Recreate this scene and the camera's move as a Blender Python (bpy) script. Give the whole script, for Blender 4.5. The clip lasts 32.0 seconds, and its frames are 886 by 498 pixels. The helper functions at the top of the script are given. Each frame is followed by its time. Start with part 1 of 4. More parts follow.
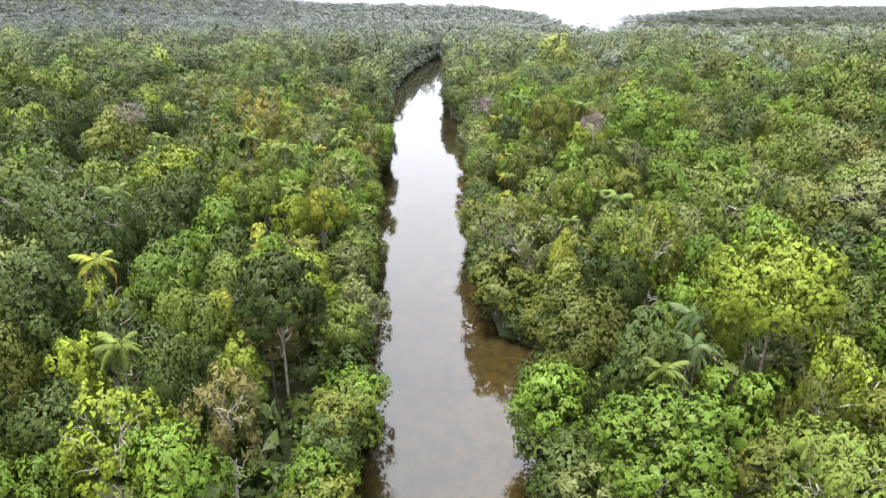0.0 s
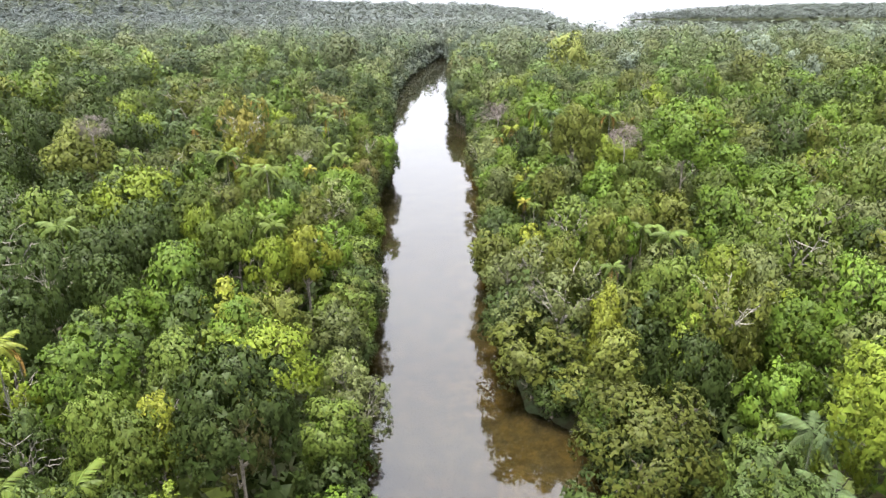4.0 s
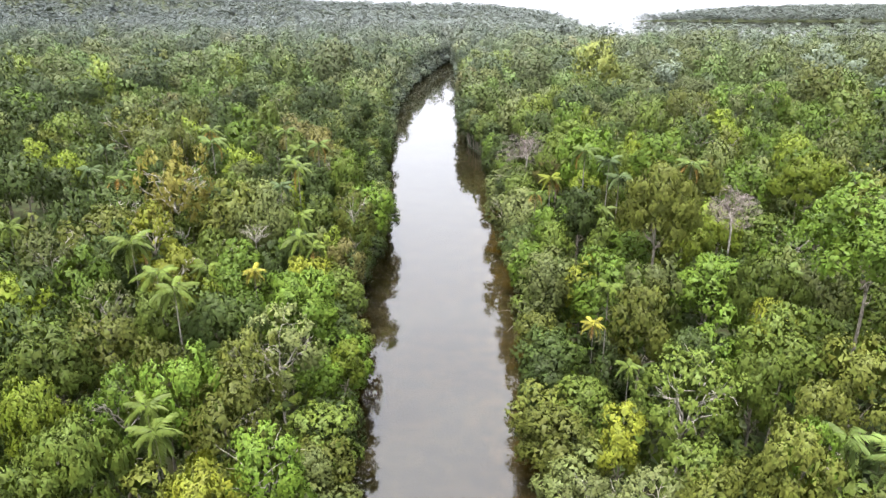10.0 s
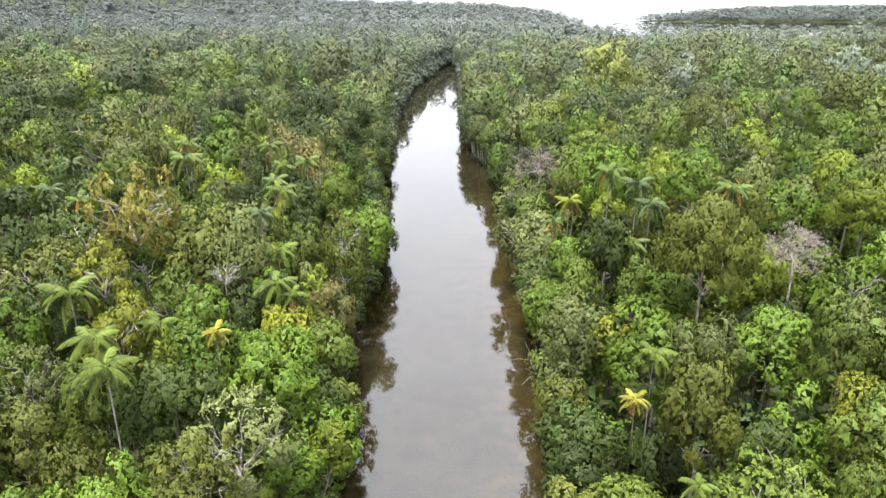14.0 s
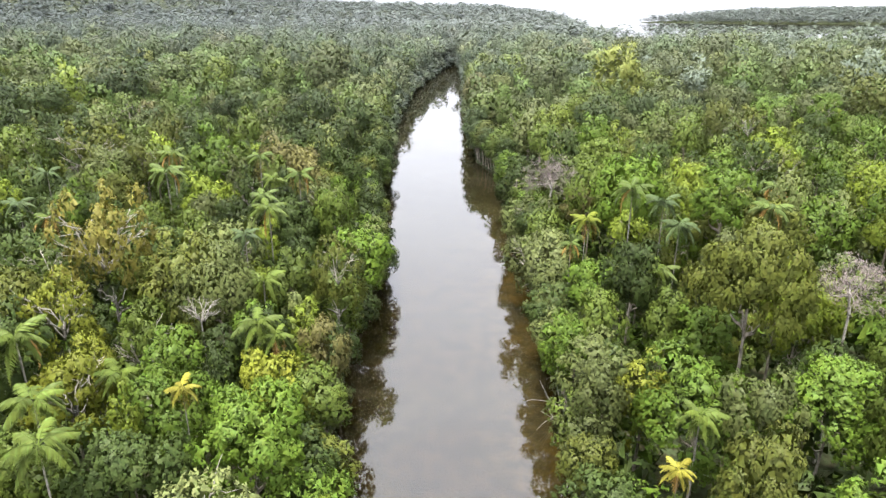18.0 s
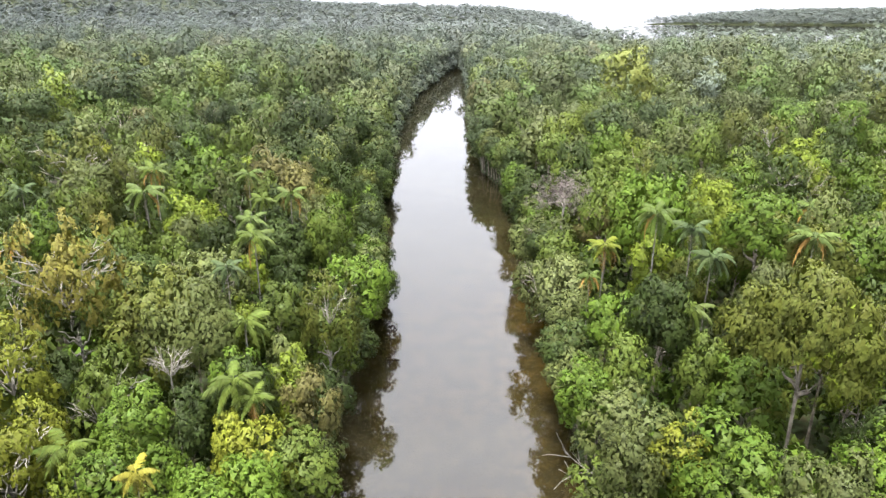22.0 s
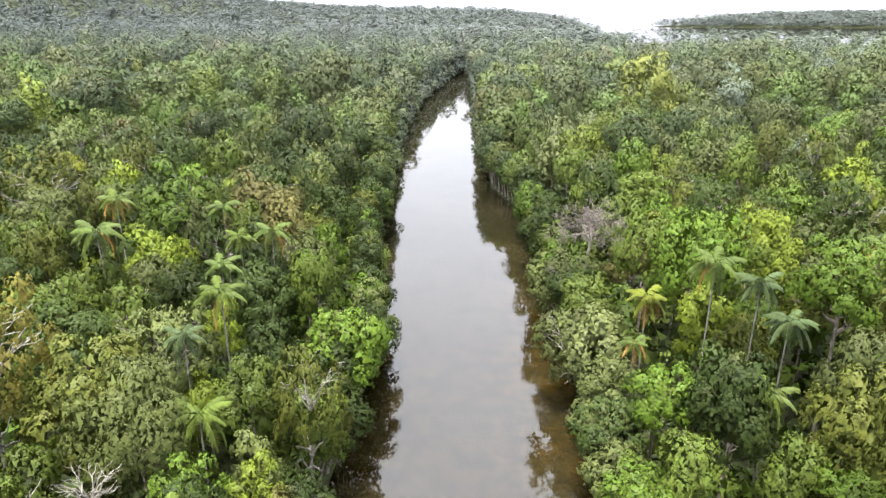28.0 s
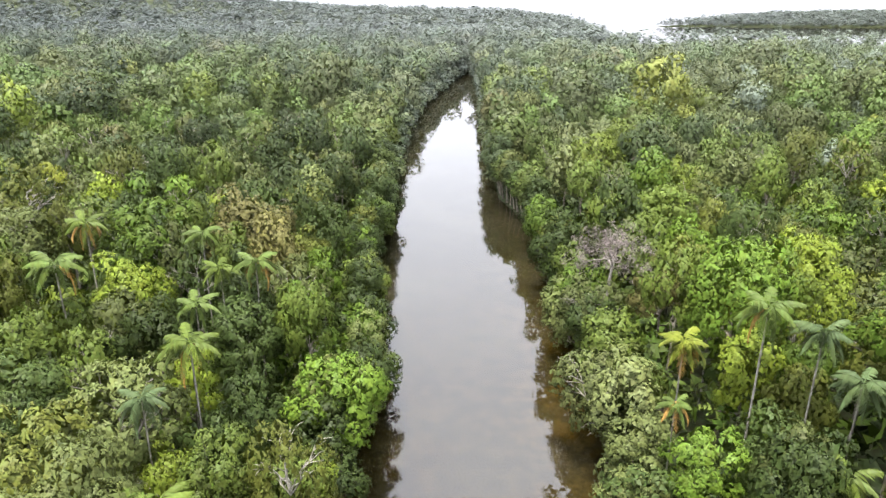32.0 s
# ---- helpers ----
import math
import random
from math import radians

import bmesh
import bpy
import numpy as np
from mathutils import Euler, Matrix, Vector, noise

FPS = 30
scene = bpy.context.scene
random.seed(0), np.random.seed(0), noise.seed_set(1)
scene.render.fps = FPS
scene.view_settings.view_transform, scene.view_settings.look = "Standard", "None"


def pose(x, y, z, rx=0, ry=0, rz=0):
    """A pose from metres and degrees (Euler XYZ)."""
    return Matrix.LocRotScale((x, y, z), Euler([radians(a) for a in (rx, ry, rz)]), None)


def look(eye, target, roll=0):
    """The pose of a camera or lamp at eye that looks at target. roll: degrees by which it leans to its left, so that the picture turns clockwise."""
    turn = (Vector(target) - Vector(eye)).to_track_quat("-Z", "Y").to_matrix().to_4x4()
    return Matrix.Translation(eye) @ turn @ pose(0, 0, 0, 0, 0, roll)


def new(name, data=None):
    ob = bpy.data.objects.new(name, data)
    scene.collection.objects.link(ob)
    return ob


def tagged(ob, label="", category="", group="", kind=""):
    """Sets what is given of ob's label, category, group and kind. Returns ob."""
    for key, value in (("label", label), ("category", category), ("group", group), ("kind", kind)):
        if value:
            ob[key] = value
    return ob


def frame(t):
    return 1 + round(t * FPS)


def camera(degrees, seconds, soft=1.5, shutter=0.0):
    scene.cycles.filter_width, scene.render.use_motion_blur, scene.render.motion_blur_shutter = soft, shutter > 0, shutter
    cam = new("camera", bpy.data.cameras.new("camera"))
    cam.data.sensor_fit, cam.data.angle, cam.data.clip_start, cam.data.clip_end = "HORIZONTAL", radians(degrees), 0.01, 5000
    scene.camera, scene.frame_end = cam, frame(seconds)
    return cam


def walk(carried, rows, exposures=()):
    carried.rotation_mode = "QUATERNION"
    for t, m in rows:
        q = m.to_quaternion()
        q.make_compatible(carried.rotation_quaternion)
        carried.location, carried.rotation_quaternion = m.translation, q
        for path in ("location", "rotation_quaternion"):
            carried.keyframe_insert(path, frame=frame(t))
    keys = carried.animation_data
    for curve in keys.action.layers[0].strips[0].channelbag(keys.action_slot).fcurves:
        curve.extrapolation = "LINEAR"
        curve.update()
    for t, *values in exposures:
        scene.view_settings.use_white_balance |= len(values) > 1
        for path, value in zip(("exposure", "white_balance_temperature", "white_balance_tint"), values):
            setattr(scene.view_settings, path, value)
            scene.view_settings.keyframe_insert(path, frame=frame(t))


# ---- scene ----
cam = camera(66.8, 32.0, soft=1.45)
METRES, EYE, TILT, LEAN, TURN = 146.0, 53.5, -20.2, 0.0, 0.0
ROWS = [
    (0.0, 0.0, 0.0, 0.0, 0.0, 0.0, 0.0),
    (0.5, -0.0004, 0.0119, 0.0045, 0.04, -0.02, 0.01),
    (1.0, -0.001, 0.0263, 0.0095, 0.07, -0.04, 0.02),
    (1.5, -0.0018, 0.0428, 0.0153, 0.1, -0.07, 0.03),
    (2.0, -0.0028, 0.0611, 0.0218, 0.13, -0.08, 0.05),
    (2.5, -0.0044, 0.0808, 0.029, 0.16, -0.1, 0.06),
    (3.0, -0.006, 0.1024, 0.0366, 0.2, -0.11, 0.08),
    (3.5, -0.0077, 0.1261, 0.0447, 0.24, -0.12, 0.1),
    (5.5, -0.0138, 0.2367, 0.0832, 0.35, -0.14, 0.09),
    (6.0, -0.0153, 0.2663, 0.0941, 0.37, -0.14, 0.08),
    (6.5, -0.0169, 0.2964, 0.1053, 0.4, -0.13, 0.08),
    (7.0, -0.0186, 0.3263, 0.1168, 0.43, -0.1, 0.07),
    (7.5, -0.0201, 0.3562, 0.1286, 0.45, -0.07, 0.07),
    (8.0, -0.0212, 0.3861, 0.1407, 0.51, -0.09, 0.07),
    (8.5, -0.023, 0.4154, 0.1525, 0.49, -0.08, 0.02),
    (9.0, -0.0247, 0.443, 0.1639, 0.49, -0.12, -0.04),
    (9.5, -0.0258, 0.4683, 0.1745, 0.51, -0.15, -0.05),
    (10.0, -0.0269, 0.4905, 0.1832, 0.49, -0.13, -0.09),
    (10.5, -0.0277, 0.51, 0.1907, 0.49, -0.1, -0.13),
    (11.0, -0.0283, 0.5272, 0.1971, 0.49, -0.09, -0.16),
    (11.5, -0.0292, 0.5428, 0.2026, 0.48, -0.09, -0.18),
    (12.0, -0.0296, 0.5566, 0.2074, 0.49, -0.09, -0.23),
    (12.5, -0.0299, 0.5691, 0.2121, 0.53, -0.12, -0.24),
    (13.0, -0.0304, 0.581, 0.2159, 0.52, -0.11, -0.25),
    (13.5, -0.0313, 0.5923, 0.2197, 0.53, -0.14, -0.29),
    (15.5, -0.0343, 0.6329, 0.2325, 0.56, -0.23, -0.4),
    (16.0, -0.0349, 0.6418, 0.2356, 0.58, -0.21, -0.42),
    (16.5, -0.0354, 0.6507, 0.2386, 0.58, -0.16, -0.43),
    (17.0, -0.036, 0.6597, 0.2417, 0.61, -0.16, -0.45),
    (17.5, -0.0365, 0.6684, 0.2448, 0.63, -0.14, -0.46),
    (18.0, -0.037, 0.677, 0.2479, 0.65, -0.12, -0.47),
    (18.5, -0.0372, 0.6857, 0.2509, 0.69, -0.11, -0.48),
    (19.0, -0.0376, 0.6939, 0.2542, 0.71, -0.11, -0.48),
    (19.5, -0.0376, 0.7022, 0.2576, 0.74, -0.08, -0.47),
    (20.0, -0.0377, 0.7108, 0.2611, 0.78, -0.05, -0.48),
    (20.5, -0.0381, 0.7193, 0.2649, 0.8, -0.06, -0.49),
    (21.0, -0.0385, 0.728, 0.2686, 0.82, -0.03, -0.49),
    (21.5, -0.0388, 0.7368, 0.2724, 0.86, -0.02, -0.51),
    (22.0, -0.0396, 0.7457, 0.2761, 0.89, -0.01, -0.52),
    (22.5, -0.04, 0.7547, 0.2798, 0.95, 0.01, -0.52),
    (23.0, -0.041, 0.7639, 0.2833, 0.97, 0.03, -0.52),
    (23.5, -0.0413, 0.773, 0.2866, 1.01, 0.06, -0.54),
    (24.0, -0.0419, 0.7823, 0.2895, 1.04, 0.11, -0.54),
    (24.5, -0.0425, 0.7915, 0.2928, 1.09, 0.14, -0.54),
    (25.0, -0.043, 0.801, 0.2958, 1.12, 0.13, -0.55),
    (25.5, -0.0433, 0.8105, 0.299, 1.16, 0.14, -0.56),
    (27.5, -0.0456, 0.8514, 0.315, 1.24, 0.17, -0.59),
    (28.0, -0.0459, 0.8617, 0.3186, 1.28, 0.18, -0.6),
    (28.5, -0.0466, 0.871, 0.3223, 1.31, 0.16, -0.6),
    (29.0, -0.047, 0.8808, 0.3256, 1.34, 0.15, -0.62),
    (29.5, -0.0475, 0.8905, 0.3292, 1.38, 0.11, -0.62),
    (30.0, -0.0478, 0.8998, 0.333, 1.41, 0.12, -0.64),
    (30.5, -0.0484, 0.909, 0.3368, 1.46, 0.1, -0.65),
    (31.0, -0.0487, 0.9179, 0.3403, 1.51, 0.11, -0.66),
    (31.5, -0.0494, 0.9269, 0.3437, 1.55, 0.13, -0.68),
    (32.0, -0.0501, 0.9361, 0.347, 1.59, 0.15, -0.67),
]
EXPOSURE = 2.68
walk(cam, [(t, pose(0, 0, EYE, TILT, LEAN, TURN) @ pose(METRES * x, METRES * y, METRES * z, 90 + pitch, roll, yaw)) for t, x, y, z, yaw, pitch, roll in ROWS],
     exposures=[(0.0, EXPOSURE), (32.0, EXPOSURE)])

# ---- light: a bright overcast sky with a broad, soft sun ----
SUN_ELEV, SUN_AZ = 78.0, 215.0
world = bpy.data.worlds.new("overcast_sky")
scene.world = world
world.use_nodes = True
wn, wl = world.node_tree.nodes, world.node_tree.links
wn.clear()
sky = wn.new("ShaderNodeTexSky")
sky.sky_type, sky.sun_disc = "NISHITA", False
sky.sun_elevation, sky.sun_rotation = radians(SUN_ELEV), radians(SUN_AZ)
sky.air_density, sky.dust_density = 1.0, 4.0
grey = wn.new("ShaderNodeHueSaturation")
grey.inputs["Saturation"].default_value = 0.12
cloud = wn.new("ShaderNodeMix")
cloud.data_type = "RGBA"
cloud.inputs["Factor"].default_value = 0.6
cloud.inputs["B"].default_value = (11.4, 11.7, 13.2, 1)
bg = wn.new("ShaderNodeBackground")
bg.inputs["Strength"].default_value = 0.092
out = wn.new("ShaderNodeOutputWorld")
wl.new(sky.outputs["Color"], grey.inputs["Color"])
wl.new(grey.outputs["Color"], cloud.inputs["A"])
# an overcast dome is about twice as bright overhead as at the horizon
at = wn.new("ShaderNodeTexCoord")
up = wn.new("ShaderNodeSeparateXYZ")
rise = wn.new("ShaderNodeMapRange")
rise.inputs["From Min"].default_value, rise.inputs["From Max"].default_value = 0.0, 1.0
rise.inputs["To Min"].default_value, rise.inputs["To Max"].default_value = 0.5, 1.28
dome = wn.new("ShaderNodeMix")
dome.data_type, dome.blend_type = "RGBA", "MULTIPLY"
dome.inputs["Factor"].default_value = 1.0
wl.new(at.outputs["Generated"], up.inputs["Vector"])
wl.new(up.outputs["Z"], rise.inputs["Value"])
wl.new(cloud.outputs["Result"], dome.inputs["A"])
wl.new(rise.outputs["Result"], dome.inputs["B"])
wl.new(dome.outputs["Result"], bg.inputs["Color"])
wl.new(bg.outputs["Background"], out.inputs["Surface"])

sun = new("sun", bpy.data.lights.new("sun", "SUN"))
sun.data.energy, sun.data.angle, sun.data.color = 3.0, radians(16), (1.0, 0.96, 0.9)
az = radians(SUN_AZ)
sun.matrix_world = look((math.sin(az) * 60, math.cos(az) * 60, 60 * math.tan(radians(SUN_ELEV))), (0, 0, 0))


# ---- materials ----
def nodes_of(name):
    m = bpy.data.materials.new(name)
    m.use_nodes = True
    n, l = m.node_tree.nodes, m.node_tree.links
    n.clear()
    return m, n, l


def mix_rgb(n, l, kind, fac, a, b):
    """A colour mix node; each of fac, a, b is a socket or a value."""
    x = n.new("ShaderNodeMix")
    x.data_type, x.blend_type = "RGBA", kind
    for key, v in (("Factor", fac), ("A", a), ("B", b)):
        if hasattr(v, "links"):
            l.new(v, x.inputs[key])
        else:
            x.inputs[key].default_value = v
    return x.outputs["Result"]


def noise_at(n, l, scale, detail=3.0, rough=0.55, coords="Position"):
    geo = n.new("ShaderNodeNewGeometry")
    tex = n.new("ShaderNodeTexNoise")
    tex.inputs["Scale"].default_value, tex.inputs["Detail"].default_value, tex.inputs["Roughness"].default_value = scale, detail, rough
    l.new(geo.outputs[coords], tex.inputs["Vector"])
    return tex.outputs["Fac"]


def ramp(n, l, fac, lo, hi, a, b):
    r = n.new("ShaderNodeMapRange")
    r.inputs["From Min"].default_value, r.inputs["From Max"].default_value = lo, hi
    r.inputs["To Min"].default_value, r.inputs["To Max"].default_value = a, b
    l.new(fac, r.inputs["Value"])
    return r.outputs["Result"]


def leaf_material(name, by_attribute):
    """Foliage: the species' colour, with haze painted in on far trees, varied leaf by leaf and in patches, with light
    let through.
    """
    m, n, l = nodes_of(name)
    if by_attribute:
        src = n.new("ShaderNodeAttribute")
        src.attribute_name = "leaf_tint"
        base = src.outputs["Color"]
    else:
        src = n.new("ShaderNodeObjectInfo")
        base = src.outputs["Color"]
    geo = n.new("ShaderNodeNewGeometry")
    island = geo.outputs["Random Per Island"]
    hs = n.new("ShaderNodeHueSaturation")
    l.new(ramp(n, l, island, 0, 1, 0.476, 0.498), hs.inputs["Hue"])
    l.new(ramp(n, l, island, 0, 1, 0.88, 1.12), hs.inputs["Value"])
    l.new(base, hs.inputs["Color"])
    patch = ramp(n, l, noise_at(n, l, 0.5, 5, 0.65), 0.42, 0.62, 0, 0.5)
    col = mix_rgb(n, l, "MIX", patch, hs.outputs["Color"], mix_rgb(n, l, "MULTIPLY", 1.0, hs.outputs["Color"], (1.18, 1.1, 0.85, 1)))
    cell = n.new("ShaderNodeTexVoronoi")
    cell.inputs["Scale"].default_value = 1.1 if by_attribute else 1.7
    at = n.new("ShaderNodeNewGeometry")
    l.new(at.outputs["Position"], cell.inputs["Vector"])
    sep = n.new("ShaderNodeSeparateColor")
    l.new(cell.outputs["Color"], sep.inputs["Color"])
    hs2 = n.new("ShaderNodeHueSaturation")
    l.new(ramp(n, l, sep.outputs["Red"], 0, 1, 0.86, 1.15), hs2.inputs["Value"])
    l.new(col, hs2.inputs["Color"])
    col = hs2.outputs["Color"]
    relief = n.new("ShaderNodeBump")
    relief.invert = True
    relief.inputs["Strength"].default_value, relief.inputs["Distance"].default_value = 0.22, 0.3
    spray = n.new("ShaderNodeMath")
    spray.operation = "MULTIPLY_ADD"
    l.new(noise_at(n, l, 0.9, 4, 0.65), spray.inputs[0])
    spray.inputs[1].default_value = -1.2
    l.new(cell.outputs["Distance"], spray.inputs[2])
    l.new(spray.outputs["Value"], relief.inputs["Height"])
    bs = n.new("ShaderNodeBsdfPrincipled")
    l.new(relief.outputs["Normal"], bs.inputs["Normal"])
    bs.inputs["Roughness"].default_value = 0.5
    bs.inputs["Specular IOR Level"].default_value = 0.07
    l.new(col, bs.inputs["Base Color"])
    tr = n.new("ShaderNodeBsdfTranslucent")
    l.new(mix_rgb(n, l, "MULTIPLY", 1.0, col, (1.3, 1.4, 0.7, 1)), tr.inputs["Color"])
    mx = n.new("ShaderNodeMixShader")
    mx.inputs["Fac"].default_value = 0.1
    l.new(bs.outputs["BSDF"], mx.inputs[1])
    l.new(tr.outputs["BSDF"], mx.inputs[2])
    o = n.new("ShaderNodeOutputMaterial")
    l.new(mx.outputs["Shader"], o.inputs["Surface"])
    return m


def bark_material(name, dark, pale):
    m, n, l = nodes_of(name)
    info = n.new("ShaderNodeObjectInfo")
    f = ramp(n, l, noise_at(n, l, 1.7, 5, 0.65), 0.35, 0.65, 0, 1)
    col = mix_rgb(n, l, "MIX", f, (*dark, 1), (*pale, 1))
    hs = n.new("ShaderNodeHueSaturation")
    l.new(ramp(n, l, info.outputs["Random"], 0, 1, 0.75, 1.25), hs.inputs["Value"])
    l.new(col, hs.inputs["Color"])
    bs = n.new("ShaderNodeBsdfPrincipled")
    bs.inputs["Roughness"].default_value = 0.9
    l.new(hs.outputs["Color"], bs.inputs["Base Color"])
    bump = n.new("ShaderNodeBump")
    bump.inputs["Strength"].default_value = 0.5
    l.new(noise_at(n, l, 9.0, 4), bump.inputs["Height"])
    l.new(bump.outputs["Normal"], bs.inputs["Normal"])
    o = n.new("ShaderNodeOutputMaterial")
    l.new(bs.outputs["BSDF"], o.inputs["Surface"])
    return m


def ground_material():
    """Leaf litter and mud on land, mottled brown silt and pebbles on the river bed."""
    m, n, l = nodes_of("forest_floor_and_river_bed")
    a = mix_rgb(n, l, "MIX", ramp(n, l, noise_at(n, l, 0.35, 5, 0.6), 0.4, 0.62, 0, 1), (0.045, 0.033, 0.012, 1), (0.12, 0.09, 0.037, 1))
    b = mix_rgb(n, l, "MIX", ramp(n, l, noise_at(n, l, 1.6, 4, 0.7), 0.52, 0.66, 0, 0.75), a, (0.04, 0.03, 0.012, 1))
    # pale sand bars lie along the east bank; the bed is darker along the west
    geo, xyz, add = n.new("ShaderNodeNewGeometry"), n.new("ShaderNodeSeparateXYZ"), n.new("ShaderNodeMath")
    l.new(geo.outputs["Position"], xyz.inputs["Vector"])
    l.new(xyz.outputs["X"], add.inputs[0])
    l.new(ramp(n, l, noise_at(n, l, 0.06, 3), 0, 1, -8, 8), add.inputs[1])
    b = mix_rgb(n, l, "MIX", ramp(n, l, add.outputs["Value"], -2, 8, 0, 1), mix_rgb(n, l, "MULTIPLY", 1.0, b, (0.35, 0.36, 0.45, 1)), b)
    # the bed turns darker and bluer towards the upper reach
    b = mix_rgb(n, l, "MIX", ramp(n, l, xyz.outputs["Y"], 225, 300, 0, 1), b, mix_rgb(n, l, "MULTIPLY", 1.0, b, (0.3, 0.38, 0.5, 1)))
    # above the waterline: moss, ferns and wet litter
    fern = mix_rgb(n, l, "MIX", ramp(n, l, noise_at(n, l, 0.8, 5, 0.7), 0.4, 0.6, 0, 1), (0.022, 0.02, 0.01, 1), (0.03, 0.042, 0.018, 1))
    b = mix_rgb(n, l, "MIX", ramp(n, l, xyz.outputs["Z"], -0.5, -0.1, 0, 1), b, fern)
    bs = n.new("ShaderNodeBsdfPrincipled")
    bs.inputs["Roughness"].default_value = 0.9
    l.new(b, bs.inputs["Base Color"])
    bump = n.new("ShaderNodeBump")
    bs.inputs["Specular IOR Level"].default_value = 0.05
    bump.inputs["Strength"].default_value, bump.inputs["Distance"].default_value = 0.6, 0.2
    l.new(noise_at(n, l, 2.4, 5, 0.7), bump.inputs["Height"])
    l.new(bump.outputs["Normal"], bs.inputs["Normal"])
    o = n.new("ShaderNodeOutputMaterial")
    l.new(bs.outputs["BSDF"], o.inputs["Surface"])
    return m


def water_material():
    """Tea-coloured, slightly silty water with a near-still surface."""
    m, n, l = nodes_of("tea_brown_river_water")
    clear = n.new("ShaderNodeBsdfTransparent")
    clear.inputs["Color"].default_value = (0.56, 0.49, 0.16, 1)
    silt = n.new("ShaderNodeBsdfDiffuse")
    silt.inputs["Color"].default_value = (0.02, 0.018, 0.01, 1)
    body = n.new("ShaderNodeMixShader")
    l.new(ramp(n, l, noise_at(n, l, 0.05, 3), 0.35, 0.65, 0.25, 0.5), body.inputs["Fac"])
    l.new(clear.outputs["BSDF"], body.inputs[1])
    l.new(silt.outputs["BSDF"], body.inputs[2])
    bump = n.new("ShaderNodeBump")
    bump.inputs["Strength"].default_value, bump.inputs["Distance"].default_value = 0.03, 0.1
    l.new(noise_at(n, l, 0.35, 2, 0.5), bump.inputs["Height"])
    gloss = n.new("ShaderNodeBsdfGlossy")
    l.new(ramp(n, l, noise_at(n, l, 0.035, 3), 0.5, 0.64, 0.0, 0.03), gloss.inputs["Roughness"])  # breaths of wind dull the mirror
    l.new(bump.outputs["Normal"], gloss.inputs["Normal"])
    fres = n.new("ShaderNodeFresnel")
    fres.inputs["IOR"].default_value = 1.66
    mx = n.new("ShaderNodeMixShader")
    l.new(fres.outputs["Fac"], mx.inputs["Fac"])
    l.new(body.outputs["Shader"], mx.inputs[1])
    l.new(gloss.outputs["BSDF"], mx.inputs[2])
    o = n.new("ShaderNodeOutputMaterial")
    l.new(mx.outputs["Shader"], o.inputs["Surface"])
    return m


LEAF = leaf_material("leaf", False)
WOODS = leaf_material("woods_leaf", True)
BARK = bark_material("grey_brown_bark", (0.05, 0.04, 0.03), (0.16, 0.14, 0.11))
PALE_BARK = bark_material("pale_grey_bark", (0.08, 0.07, 0.058), (0.21, 0.195, 0.165))
TWIG = bark_material("pinkish_grey_twigs", (0.05, 0.04, 0.036), (0.105, 0.082, 0.074))
GROUND = ground_material()
WATER = water_material()

# leaf colours of the forest's species
TINTS = {
    "green": (0.038, 0.058, 0.011),
    "deep": (0.019, 0.031, 0.008),
    "lush": (0.037, 0.067, 0.009),
    "lime": (0.062, 0.090, 0.011),
    "yellow": (0.076, 0.093, 0.012),
    "olive": (0.043, 0.054, 0.011),
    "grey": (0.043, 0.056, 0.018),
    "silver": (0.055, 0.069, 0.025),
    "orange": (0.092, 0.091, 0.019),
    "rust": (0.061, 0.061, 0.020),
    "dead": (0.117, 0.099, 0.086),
    # the last three: leaf colours with distance haze painted in
    "hazed": (0.063, 0.080, 0.061),
    "hazed_dull": (0.052, 0.069, 0.050),
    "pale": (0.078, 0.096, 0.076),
}

HAZE_TINTS = [Vector(c) for c in ((0.044, 0.052, 0.058), (0.072, 0.082, 0.088), (0.064, 0.081, 0.062))]  # haze painted into the far trees' leaf colour: west, middle, east

# ---- plan of the river: waterlines as x by y ----
LEFT_Y = (-300, 40, 62, 84, 95, 126, 160, 197, 222, 256, 273, 301, 340, 420, 475, 522, 570, 600, 640, 680, 720, 800, 900, 1000, 1300)
LEFT_X = (-13, -12, -12, -13, -14.5, -16.5, -19.5, -22, -20.5, -24.5, -27.5, -27.5, -30.5, -33.5, -33, -31, -26, -23, -19, -13, -5, 3, 25, 90, 420)
RIGHT_Y = (-300, 40, 72, 79, 96, 103, 132, 162, 200, 216, 228, 240, 268, 311, 338, 392, 503, 560, 600, 640, 680, 720, 800, 900, 1000, 1300)
RIGHT_X = (13, 13, 12, 17, 17.5, 9.5, 7.5, 9, 11, 14.5, 12, 13, 11.5, 10.5, 3.5, 2.5, 3.5, 4, 3, 2, 0, 1, 12, 45, 150, 480)


def left_bank(y):
    return np.interp(y, LEFT_Y, LEFT_X)


def right_bank(y):
    return np.interp(y, RIGHT_Y, RIGHT_X)


def inland(x, y):
    """Metres from the river's edge on to the land; negative in the water."""
    return np.maximum(left_bank(y) - x, x - right_bank(y))


def point_x(y):
    """The seaward edge of the wooded point between the river and the sea."""
    return np.interp(y, (1010, 1500, 2000, 2600, 3500), (195, 255, 290, 320, 330))


def sea(x, y):
    """Metres into the estuary and the sea; negative on land."""
    near = np.minimum(y - 1010, x - point_x(y))
    far_shore = np.minimum(y - 1950, x - 468 - 0.68 * (y - 1950))
    return np.minimum(near, -far_shore)


